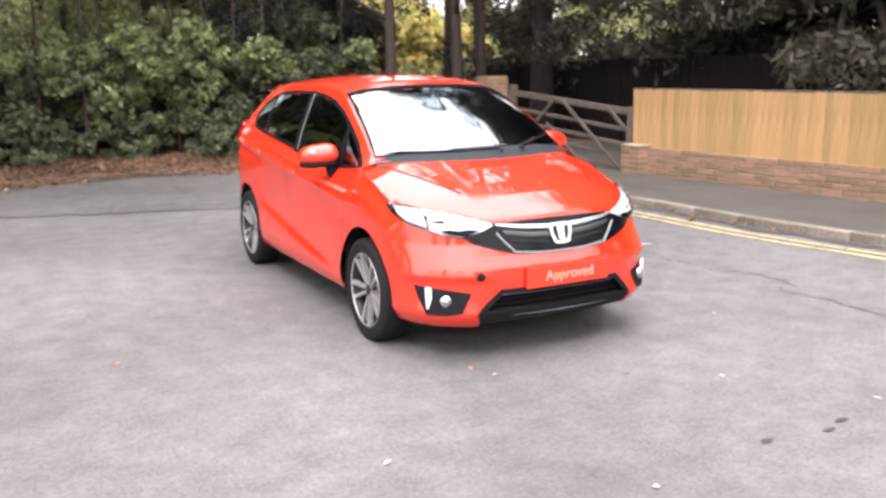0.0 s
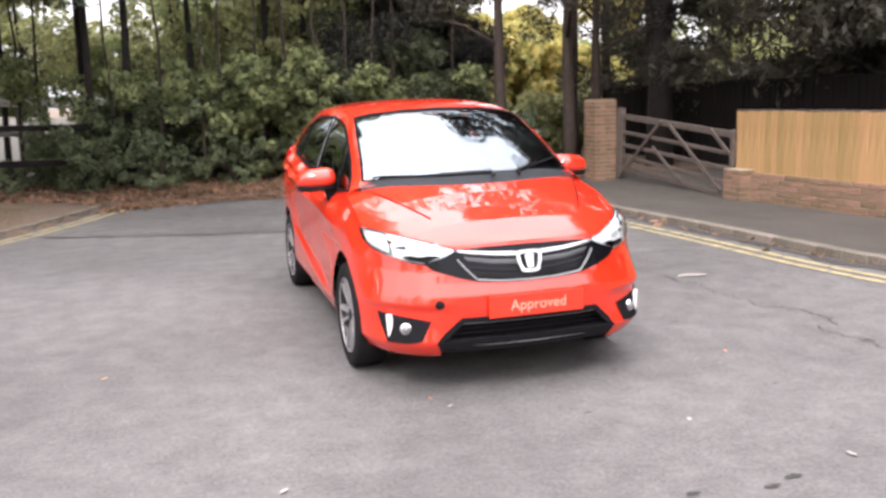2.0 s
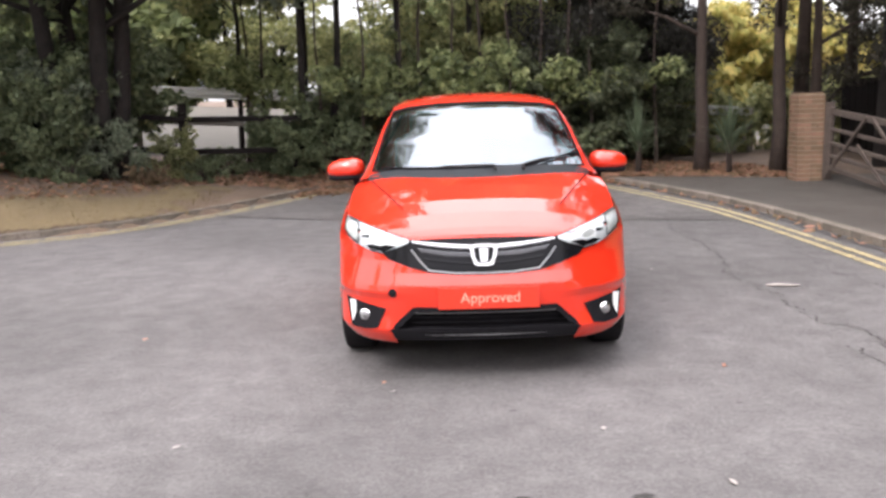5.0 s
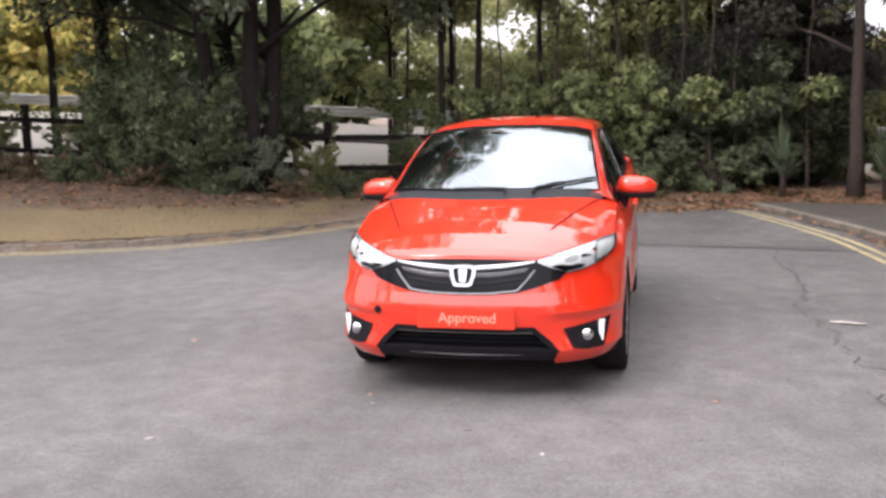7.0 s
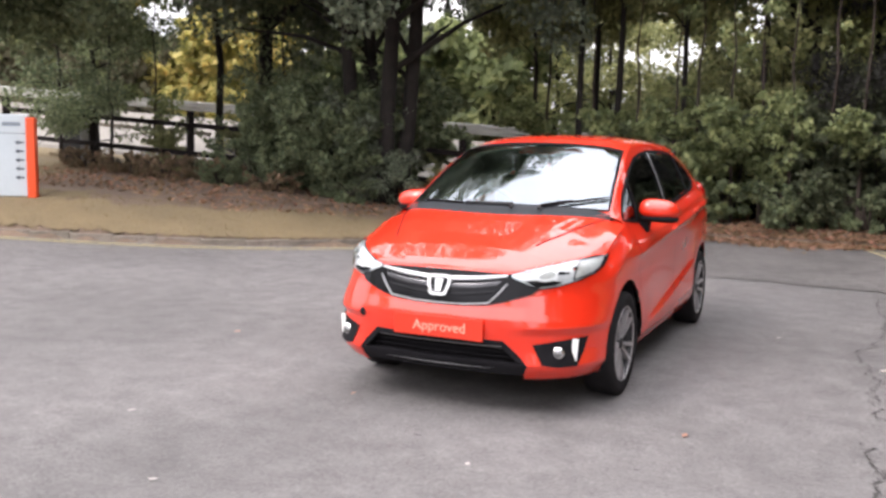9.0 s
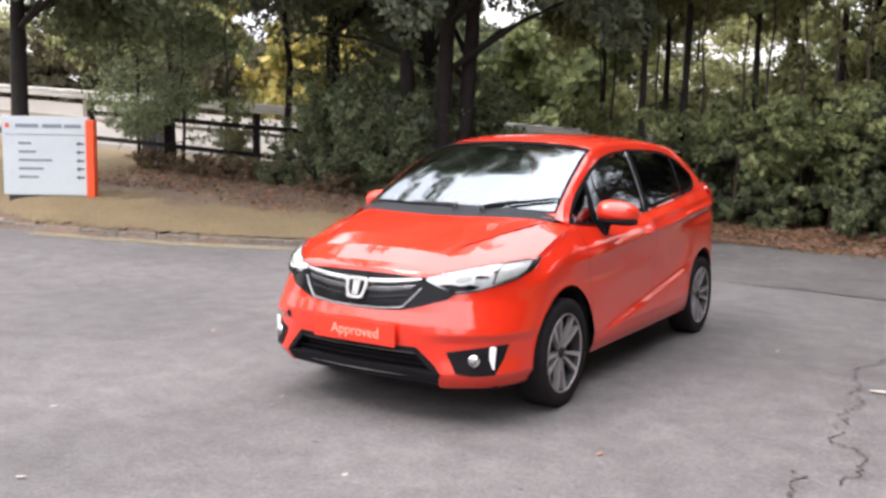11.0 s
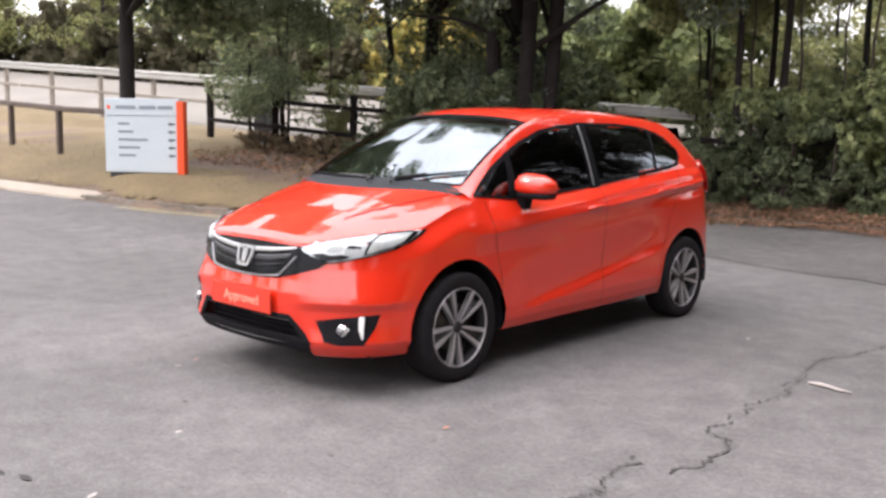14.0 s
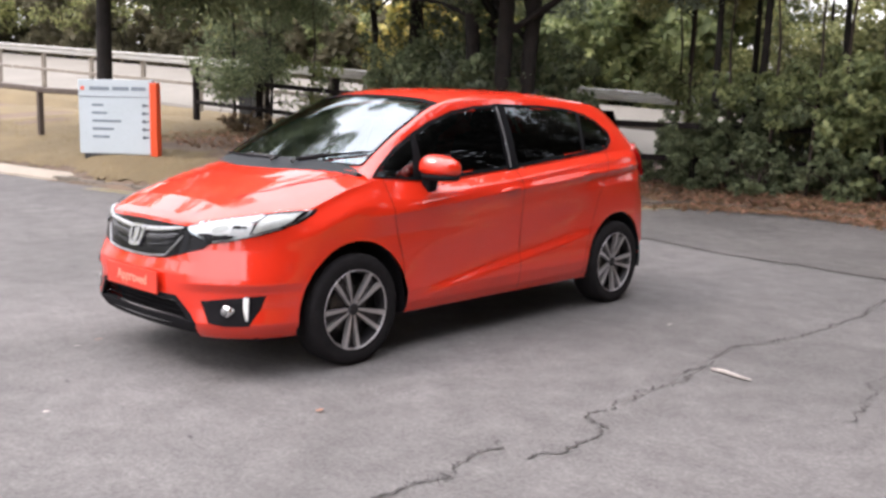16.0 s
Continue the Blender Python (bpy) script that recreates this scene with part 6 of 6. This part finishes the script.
for src, x, y, z, a, s in [
    (yellow, -22.3, 24.5, 1.4, 60, 1.15), (yellow, -19.3, 21.0, 1.3, 200, 0.7), (yellow, 18.0, 32.0, 0.4, 20, 0.7), (yellow, -29.0, 24.0, 2.0, 130, 0.85), (yellow, 9.2, 26.6, 0.5, 220, 0.42), (yellow, 12.4, 28.0, 0.5, 300, 0.46), (yellow, 11.6, 34.0, 0.5, 120, 0.5),
    (olive, -9.0, 24.0, 1.0, 70, 0.5), (olive, -15.0, 21.0, 1.8, 120, 0.38), (olive, 3.0, 27.0, 0.6, 200, 0.9), (olive, -32.0, 20.0, 2.4, 300, 0.8), (olive, -38.0, 17.0, 2.8, 30, 0.9), (olive, -46.0, 13.0, 3.2, 90, 1.0), 
    (wood, -25.0, 19.0, 2.0, 60, 1.25), (over, -12.0, 21.0, 1.2, 120, 0.34), (olive, -5.7, 22.6, 0.9, 200, 0.6), (wood, -29.0, 17.5, 2.4, 170, 1.3), (wood, -35.0, 15.0, 2.7, 250, 1.1), (wood, 20.5, 24.0, 0.3, 60, 1.2), (wood, 20.0, 20.0, 0.2, 10, 1.3),
    (olive, 22.0, 27.0, 0.3, 160, 1.3), (wood, -42.0, 12.0, 3.0, 200, 1.3), (olive, -6.0, 29.0, 1.0, 250, 0.6), (wood, 5.0, 22.0, 0.5, 330, 0.8),
    (wood, -7.2, 21.6, 1.2, 40, 0.8), (olive, 0.6, 23.5, 0.7, 310, 0.6), (over, -8.6, 22.5, 1.0, 10, 0.75), (over, 0.9, 25.5, 0.6, 150, 0.75)]:
    stand(src, x, y, a, s, z=z)
# tall canopy over the hedge, above the slender trees
canopy = make_tree("canopy_tree", 14.5, 0.16, 6.4, 3.3, 46000, 0.11, M_BARK, M_LEAF_DARK, 51, "tall dense evergreen tree above the hedge", clumps=150, limbs=22)
stand(canopy, 0.6, 14.2, 0, 1.0, first=True)
for x, y, a, k in ((-1.4, 15.0, 100, 1.0), (3.4, 14.8, 220, 1.05)):
    stand(canopy, x, y, a, k)
sh_shade = make_shrub("shaded_shrub", 2.3, 1.8, 2.0, 8000, 0.06, M_LEAF_SHADE, 45, "dark shrub under the evergreen tree", M_BARK)
stand(sh_shade, -5.95, 7.95, 0, 0.5, first=True)
for x, y, a, k in ((-6.6, 8.15, 130, 0.8), (-6.7, 8.7, 220, 1.0)):
    stand(sh_shade, x, y, a, k)
# saplings and bare poles in the hedge
sapling = make_tree("sapling", 5.2, 0.034, 1.5, 0.9, 1500, 0.065, M_BARKBROWN, M_LEAF_MID, 41, "thin sapling with sparse leaves in the hedge", clumps=22, limbs=9, lean=0.25)
stand(sapling, -1.9, 10.0, 0, 1.0, first=True)
for x, y, a, s in [(-1.2, 9.95, 50, 0.9), (-0.75, 10.2, 140, 1.1), (-0.1, 10.0, 200, 0.95), (0.35, 10.15, 260, 1.05), (0.8, 9.9, 310, 0.9), (1.35, 10.2, 20, 1.1), (1.9, 10.0, 90, 1.0), (2.4, 10.2, 170, 0.9), (-2.6, 10.1, 230, 1.0), (-3.9, 10.9, 80, 1.1), (-4.3, 11.2, 10, 1.0), (3.6, 10.4, 120, 1.0), (-8.9, 8.9, 60, 0.9), (-11.9, 8.5, 30, 0.9)]:
    stand(sapling, x, y, a, s)
# undergrowth on the far side of the carriageway
far_scrub = make_shrub("roadside_scrub", 2.3, 1.8, 2.0, 3200, 0.13, M_LEAF_MID, 15, "green roadside scrub beyond the carriageway")
autumn_scrub = make_shrub("autumn_scrub", 2.3, 1.9, 2.0, 5200, 0.13, M_LEAF_YELLOW, 18, "yellow autumn scrub beyond the carriageway")
hedge = make_shrub("roadside_hedge", 2.6, 1.9, 1.8, 5200, 0.12, M_LEAF_FAR, 19, "dull olive-brown hedge beyond the carriageway")
stand(autumn_scrub, -19.0, 19.5, 0, 1.8, z=1.2, first=True)
stand(hedge, -27.0, 16.9, 0, 1.5, z=2.3, first=True)
for x, y, s in ((-18.2, 20.0, 1.9), (-20.2, 19.4, 1.5), (-17.2, 20.6, 1.6)):
    stand(autumn_scrub, x, y, x * 60, s, z=1.4)
for x, y, s in ((7.2, 23.4, 1.7), (8.4, 23.8, 1.75), (9.6, 24.4, 1.75), (10.9, 24.6, 1.5), (12.3, 25.2, 1.4), (13.8, 25.6, 1.4), (11.6, 27.5, 1.7)):
    stand(autumn_scrub, x, y, x * 60, s, z=0.3)
far_gold = make_shrub("golden_scrub", 2.2, 1.8, 2.0, 3000, 0.13, M_LEAF_OLIVE, 16, "olive-gold roadside scrub beyond the carriageway")
stand(far_scrub, -12.3, 21.6, 0, 1.9, z=1.2, first=True)
stand(far_gold, 10.5, 25.0, 0, 1.4, z=0.4, first=True)
for x, y, s in ((6.2, 14.6, 0.6), (7.6, 15.4, 0.7), (9.0, 16.2, 0.75), (10.5, 17.0, 0.8), (5.0, 14.0, 0.55)):
    stand(far_gold, x, y, x * 70, s)
for x, y, s in ((-10.6, 21.9, 1.8), (-14.2, 21.2, 1.8), (-23.0, 18.5, 1.7)):
    stand(far_scrub, x, y, x * 50, s, z=1.2)
for k in range(30):
    x = -62 + 3.1 * k
    p = barrier_at(x)
    stand(hedge if x < -21 else autumn_scrub if x < -16 else far_scrub if x < 4 or k % 3 else far_gold, x, p.y + 9.6 + (k % 4) * 0.7, 47 * k, (0.7 if 5 < x < 13 else 1.35 if not -9 < x < -1.5 else 0.9) + 0.25 * (k % 3), z=p.z - 0.75)
# trees behind the viewpoint, which the glass and the bonnet mirror
for src, x, y, a, s in [(wood, 9.6, -12.0, 30, 0.75), (wood, 7.5, -17.0, 60, 0.8), (wood, 12.5, -15.0, 90, 0.9), (wood, 2.5, -23.0, 10, 0.9), (wood, -9.0, -22.0, 130, 1.0), (wood, -14.0, -20.0, 200, 1.3), (wood, -20.0, -17.0, 20, 1.5), (wood, -25.0, -10.0, 70, 1.3), (wood, 14.0, -9.0, 220, 1.5), (wood, -30.0, -16.0, 250, 1.4)]:
    stand(src, x, y, a, s, z=-0.05)


# sword-leaved plants on the bed beside the gate
def make_yucca(seed, h, n):
    r = random.Random(seed)
    root = empty("yucca", (0, 0, 0), "spiky sword-leaved yucca on the leafy bed", "plant", "yuccas on the leafy bed")
    tube("stem", [(0, 0, -0.1), (0.02, 0, h * 0.35), (0, 0.02, h * 0.5)], [0.06, 0.05, 0.04], M_BARKBROWN, root)
    for k in range(n):
        a, e = r.uniform(0, 6.28), r.uniform(0.1, 1.2)
        l = h * r.uniform(0.45, 0.7)
        base = Vector((0, 0, h * r.uniform(0.25, 0.5)))
        d = Vector((math.cos(a) * math.sin(e), math.sin(a) * math.sin(e), math.cos(e)))
        w = Vector((-math.sin(a), math.cos(a), 0)) * 0.024
        bm = bmesh.new()
        rows = []
        for j in range(5):
            t = j / 4
            c = base + d * l * t - Vector((0, 0, 0.25 * l * t * t * math.sin(e)))
            ww = w * (1 - t) ** 0.6
            rows.append([bm.verts.new(c - ww), bm.verts.new(c + d.cross(w).normalized() * 0.008 * (1 - t)), bm.verts.new(c + ww)])
        for p, q in zip(rows, rows[1:]):
            bm.faces.new((p[0], p[1], q[1], q[0]))
            bm.faces.new((p[1], p[2], q[2], q[1]))
        part("blade", bm, M_YUCCA, root)
    return root


yu = make_yucca(3, 1.35, 46)
stand(yu, 3.05, 9.35, 0, 1.0, first=True)
stand(yu, 4.65, 9.3, 140, 1.0)


# fallen leaves, grass blades
def scatter_quads(name, points, size, mat, label, seed, cat="leaf litter", upright=False):
    r = np.random.default_rng(seed)
    p = np.array(points)
    n = len(p)
    a = r.normal(size=(n, 3))
    if upright:
        a[:, 2] = np.abs(a[:, 2]) + 1.5
    else:
        a[:, 2] *= 0.25
    a /= np.linalg.norm(a, axis=1)[:, None]
    b = np.cross(a, r.normal(size=(n, 3)) * 0.3 + np.array((0, 0, 1.0)))
    b /= np.linalg.norm(b, axis=1)[:, None] + 1e-9
    s = size * r.uniform(0.6, 1.4, n)[:, None]
    v = np.empty((n, 4, 3))
    if upright:
        v[:, 0], v[:, 1], v[:, 2], v[:, 3] = p - b * s * 0.08, p + b * s * 0.08, p + a * s + b * s * 0.02, p + a * s - b * s * 0.02
    else:
        v[:, 0], v[:, 1], v[:, 2], v[:, 3] = p - a * s * 0.7, p + b * s * 0.45, p + a * s * 0.7 + np.array((0, 0, 0.2)) * s, p - b * s * 0.45
    me = bpy.data.meshes.new(name)
    me.vertices.add(n * 4)
    me.vertices.foreach_set("co", v.ravel())
    me.loops.add(n * 4)
    me.loops.foreach_set("vertex_index", np.arange(n * 4, dtype=np.int32))
    me.polygons.add(n)
    me.polygons.foreach_set("loop_start", np.arange(0, n * 4, 4, dtype=np.int32))
    me.update(calc_edges=True)
    me.materials.append(mat)
    return tagged(new(name, me), label, cat, kind="stuff")


r = random.Random(31)
pts = []
while len(pts) < 9000:
    x, y = r.uniform(-5.5, 5.6), r.uniform(8.3, 11.5)
    d = off_road(x, y)
    if x > 2.4 and y > 8.75 or d > -0.35 * r.random() ** 3:
        if r.random() < math.exp(-max(d, 0) / 1.6):
            pts.append((x, y, max(ground_z(x, y), 0.0 if d < 0.02 else -1) + 0.012))
while len(pts) < 12500:
    x, y = r.uniform(-13, -3), r.uniform(4.5, 9.5)
    d = off_road(x, y)
    if d > 1.5 and r.random() < 0.8:
        pts.append((x, y, ground_z(x, y) + 0.015))
for k in range(4200):
    x = r.uniform(-2.9, 2.7)
    pts.append((x, 8.98 - abs(r.gauss(0, 0.16 + 0.14 * (1 + math.sin(x * 1.9)))), 0.012 + 0.015 * r.random()))
for k in range(110):
    q = right_line[r.randrange(0, 90)]
    pts.append((q[0] - abs(r.gauss(0, 0.12)), q[1], 0.012))
while len(pts) < 13500:
    x, y = r.uniform(3.0, 6.2), 8.7 - abs(r.gauss(0, 1.6))
    if x > np.interp(y, right_line[::-1, 1], right_line[::-1, 0]) + 0.1 and y > 1.0:
        pts.append((x, y, path_z(x, y) + 0.01))
scatter_quads("fallen_leaves", pts, 0.07, M_LITTER, "brown fallen leaves along the road's edge", 5)

# grass verge: a thin turf skin and its blades
vx, vy = np.arange(-22, -3.0, 0.1), np.arange(0.6, 8.2, 0.1)
verts, ids, faces = [], {}, []
for i, x in enumerate(vx):
    for j, y in enumerate(vy):
        ids[i, j] = len(verts)
        verts.append((x, y, ground_z(x, y) + 0.012))
for i in range(len(vx) - 1):
    for j in range(len(vy) - 1):
        x, y = vx[i] + 0.05, vy[j] + 0.05
        d = off_road(x, y)
        if x < -4.1 + 0.5 * noise.noise((x * 2, y * 2, 9)) and 0.12 + SLAB_WIDE * smooth01(-9.0, -10.8, x) < d < 1.6 + 0.6 * noise.noise((x * 0.7, y * 0.7, 3)) + 0.5 * noise.noise((x * 3.1, y * 3.1, 5)) + 6 * smooth01(-10.5, -13, x):
            faces.append((ids[i, j], ids[i + 1, j], ids[i + 1, j + 1], ids[i, j + 1]))
turf = link_mesh("grass_verge", verts, faces, M_GRASS, None, True)
tagged(turf, "dry yellowed grass verge behind the kerb", "grass", kind="structure")
pts = []
while len(pts) < 26000:
    x, y = r.uniform(-18, -3.4), r.uniform(1.0, 8.0)
    d = off_road(x, y)
    if x < -3.7 and 0.08 + SLAB_WIDE * smooth01(-9.0, -10.8, x) < d < 1.9 + 4 * smooth01(-10.5, -13, x):
        pts.append((x, y, ground_z(x, y)))
scatter_quads("grass", pts, 0.036, M_BLADE, "short dry yellow-green grass", 6, "grass", True)


# road crack, marks, litter
def crack(name, pts, width, label, seed, mat=M_CRACK):
    r = random.Random(seed)
    path = spline(pts, len(pts) * 14)
    bm = bmesh.new()
    prev, drift = None, 0.0
    for i, p in enumerate(path):
        t = path[min(i + 1, len(path) - 1)] - path[max(i - 1, 0)]
        n = np.array((-t[1], t[0])) / (np.hypot(*t) + 1e-9)
        drift = drift * 0.7 + r.gauss(0, 0.014)
        p = p + n * drift
        w = width * max(0.12, 0.75 + 0.55 * noise.noise((i * 0.13, seed * 7.0, 0)) + r.uniform(-0.35, 0.45))
        cur = (bm.verts.new((*(p - n * w), 0.006)), bm.verts.new((*(p + n * w * r.uniform(0.6, 1.2)), 0.006)))
        if prev and r.random() > 0.04:
            bm.faces.new((prev[0], cur[0], cur[1], prev[1]))
        prev = cur
        if r.random() < 0.05:
            # a short side crack
            d = n * r.choice((-1, 1)) + t / (np.hypot(*t) + 1e-9) * r.uniform(-0.6, 0.6)
            q, l = p, r.uniform(0.03, 0.10)
            m = np.array((-d[1], d[0])) * width * 0.3
            bm.faces.new([bm.verts.new((*c, 0.006)) for c in (q - m, q + m, q + d * l)])
    bmesh.ops.recalc_face_normals(bm, faces=bm.faces)
    if sum(f.normal.z for f in bm.faces) < 0:
        bmesh.ops.reverse_faces(bm, faces=bm.faces)
    return tagged(part(name, bm, mat), label, "crack", kind="structure")


crack("road_crack", [(2.05, -3.6), (2.16, -2.9), (2.17, -2.28), (2.165, -2.16), (2.215, -2.05), (2.165, -1.98), (2.14, -1.75), (2.135, -1.58)], 0.0075, "long dark crack wandering through the asphalt", 1)
crack("road_crack", [(2.31, -1.66), (2.36, -1.47), (2.363, -1.23), (2.28, -1.12), (2.185, -1.03), (2.18, -0.76), (2.155, -0.46), (2.20, -0.26), (2.10, 0.02), (2.10, 0.31), (2.085, 0.75), (2.20, 1.15), (2.23, 1.5), (2.25, 2.2), (2.19, 3.06), (2.33, 4.0)], 0.0075, "dark crack that widens and narrows in the asphalt", 4)
crack("road_crack", [(3.06, -0.25), (3.0, 0.2), (2.92, 0.7), (2.98, 1.4)], 0.005, "short dark crack in the asphalt", 2)
crack("road_joint", [(-3.7, 5.74), (-2.0, 5.0), (-0.7, 4.60), (0.3, 4.26), (1.2, 4.16), (2.4, 3.93), (3.4, 3.74)], 0.005, "faint joint between two ages of asphalt", 3, M_DAMP)


def smear(name, pts, wide, label, seed):
    """A dirty band on the road with a ragged edge."""
    bm = bmesh.new()
    prev = None
    path = spline(pts, 160)
    for i, p in enumerate(path):
        t = path[min(i + 1, len(path) - 1)] - path[max(i - 1, 0)]
        n = np.array((-t[1], t[0])) / (np.hypot(*t) + 1e-9)
        a = wide * max(0.0, 0.5 + 0.9 * noise.noise((p[0] * 1.7, p[1] * 1.7, seed)) + 0.4 * noise.noise((p[0] * 9, p[1] * 9, seed)))
        b = wide * max(0.0, 0.5 + 0.9 * noise.noise((p[0] * 1.3, p[1] * 1.3, seed + 9)) + 0.4 * noise.noise((p[0] * 8, p[1] * 8, seed + 5)))
        cur = (bm.verts.new((*(p - n * a), 0.0085)), bm.verts.new((*(p + n * b), 0.0085)))
        if prev:
            bm.faces.new((prev[0], cur[0], cur[1], prev[1]))
        prev = cur
    bm.normal_update()
    if sum(f.normal.z for f in bm.faces) < 0:
        bmesh.ops.reverse_faces(bm, faces=bm.faces)
    return tagged(part(name, bm, M_DAMP), label, "stain", kind="structure")


smear("road_stain", [(-2.55, 8.5), (-1.6, 8.35), (-0.5, 8.45), (0.6, 8.3), (1.6, 8.4), (2.4, 8.45)], 0.22, "dark damp dirt along the edge of the fallen leaves", 2.0)
smear("road_stain", [(-3.3, 5.5), (-2.0, 4.98), (-0.7, 4.58), (0.3, 4.22), (1.2, 4.12), (2.4, 3.9), (3.3, 3.72)], 0.05, "dirt worn into the joint of the asphalt", 4.0)
smear("road_stain", [(p[0] - 0.075, p[1]) for p in RIGHT_KERB], 0.10, "dark gutter dirt along the foot of the kerb", 6.0)


def blot(x, y, w, h, mat, name, label, cat, z=0.006, seed=0, kind=""):
    r = random.Random(seed)
    bm = bmesh.new()
    c = [bm.verts.new((x + w * math.cos(a) * r.uniform(0.6, 1.2), y + h * math.sin(a) * r.uniform(0.6, 1.2), z)) for a in [2 * math.pi * k / 14 for k in range(14)]]
    bm.faces.new(c)
    bm.normal_update()
    return tagged(part(name, bm, mat), label, cat, kind=kind)


for k, (x, y, w, h) in enumerate([(0.09, -3.49, 0.035, 0.018), (0.41, -3.54, 0.045, 0.016), (0.11, -2.53, 0.02, 0.009), (1.2, -2.5, 0.016, 0.008), (0.54, -3.49, 0.05, 0.018)]):
    blot(x, y, w, h, M_CRACK, "tar_spot", "small dark tar spot on the asphalt", "stain", seed=k, kind="structure")
tube("stick", [(2.205, 0.105, 0.012), (2.28, 0.10, 0.015), (2.37, 0.075, 0.013), (2.445, 0.068, 0.011)], [0.007, 0.012, 0.010, 0.005], M_BONE, None, 7)
tagged(bpy.data.objects["stick"], "pale bleached stick lying on the asphalt", "stick")
for k, (x, y) in enumerate([(-0.49, -2.2), (-0.55, -2.05), (0.9, -3.4), (-1.4, -2.9), (1.3, -1.9), (-0.6, -3.6), (1.5, 0.9), (-2.2, -1.0), (0.5, -2.8)]):
    lf = blot(0, 0, 0.022, 0.012, M_LITTER if k % 3 == 1 else M_BONE, "fallen_leaf", "single pale fallen leaf on the asphalt", "leaf", 0.0, 20 + k)
    lf.matrix_basis = pose(x, y, 0.012, r.uniform(-12, 12), r.uniform(-12, 12), r.uniform(0, 360))
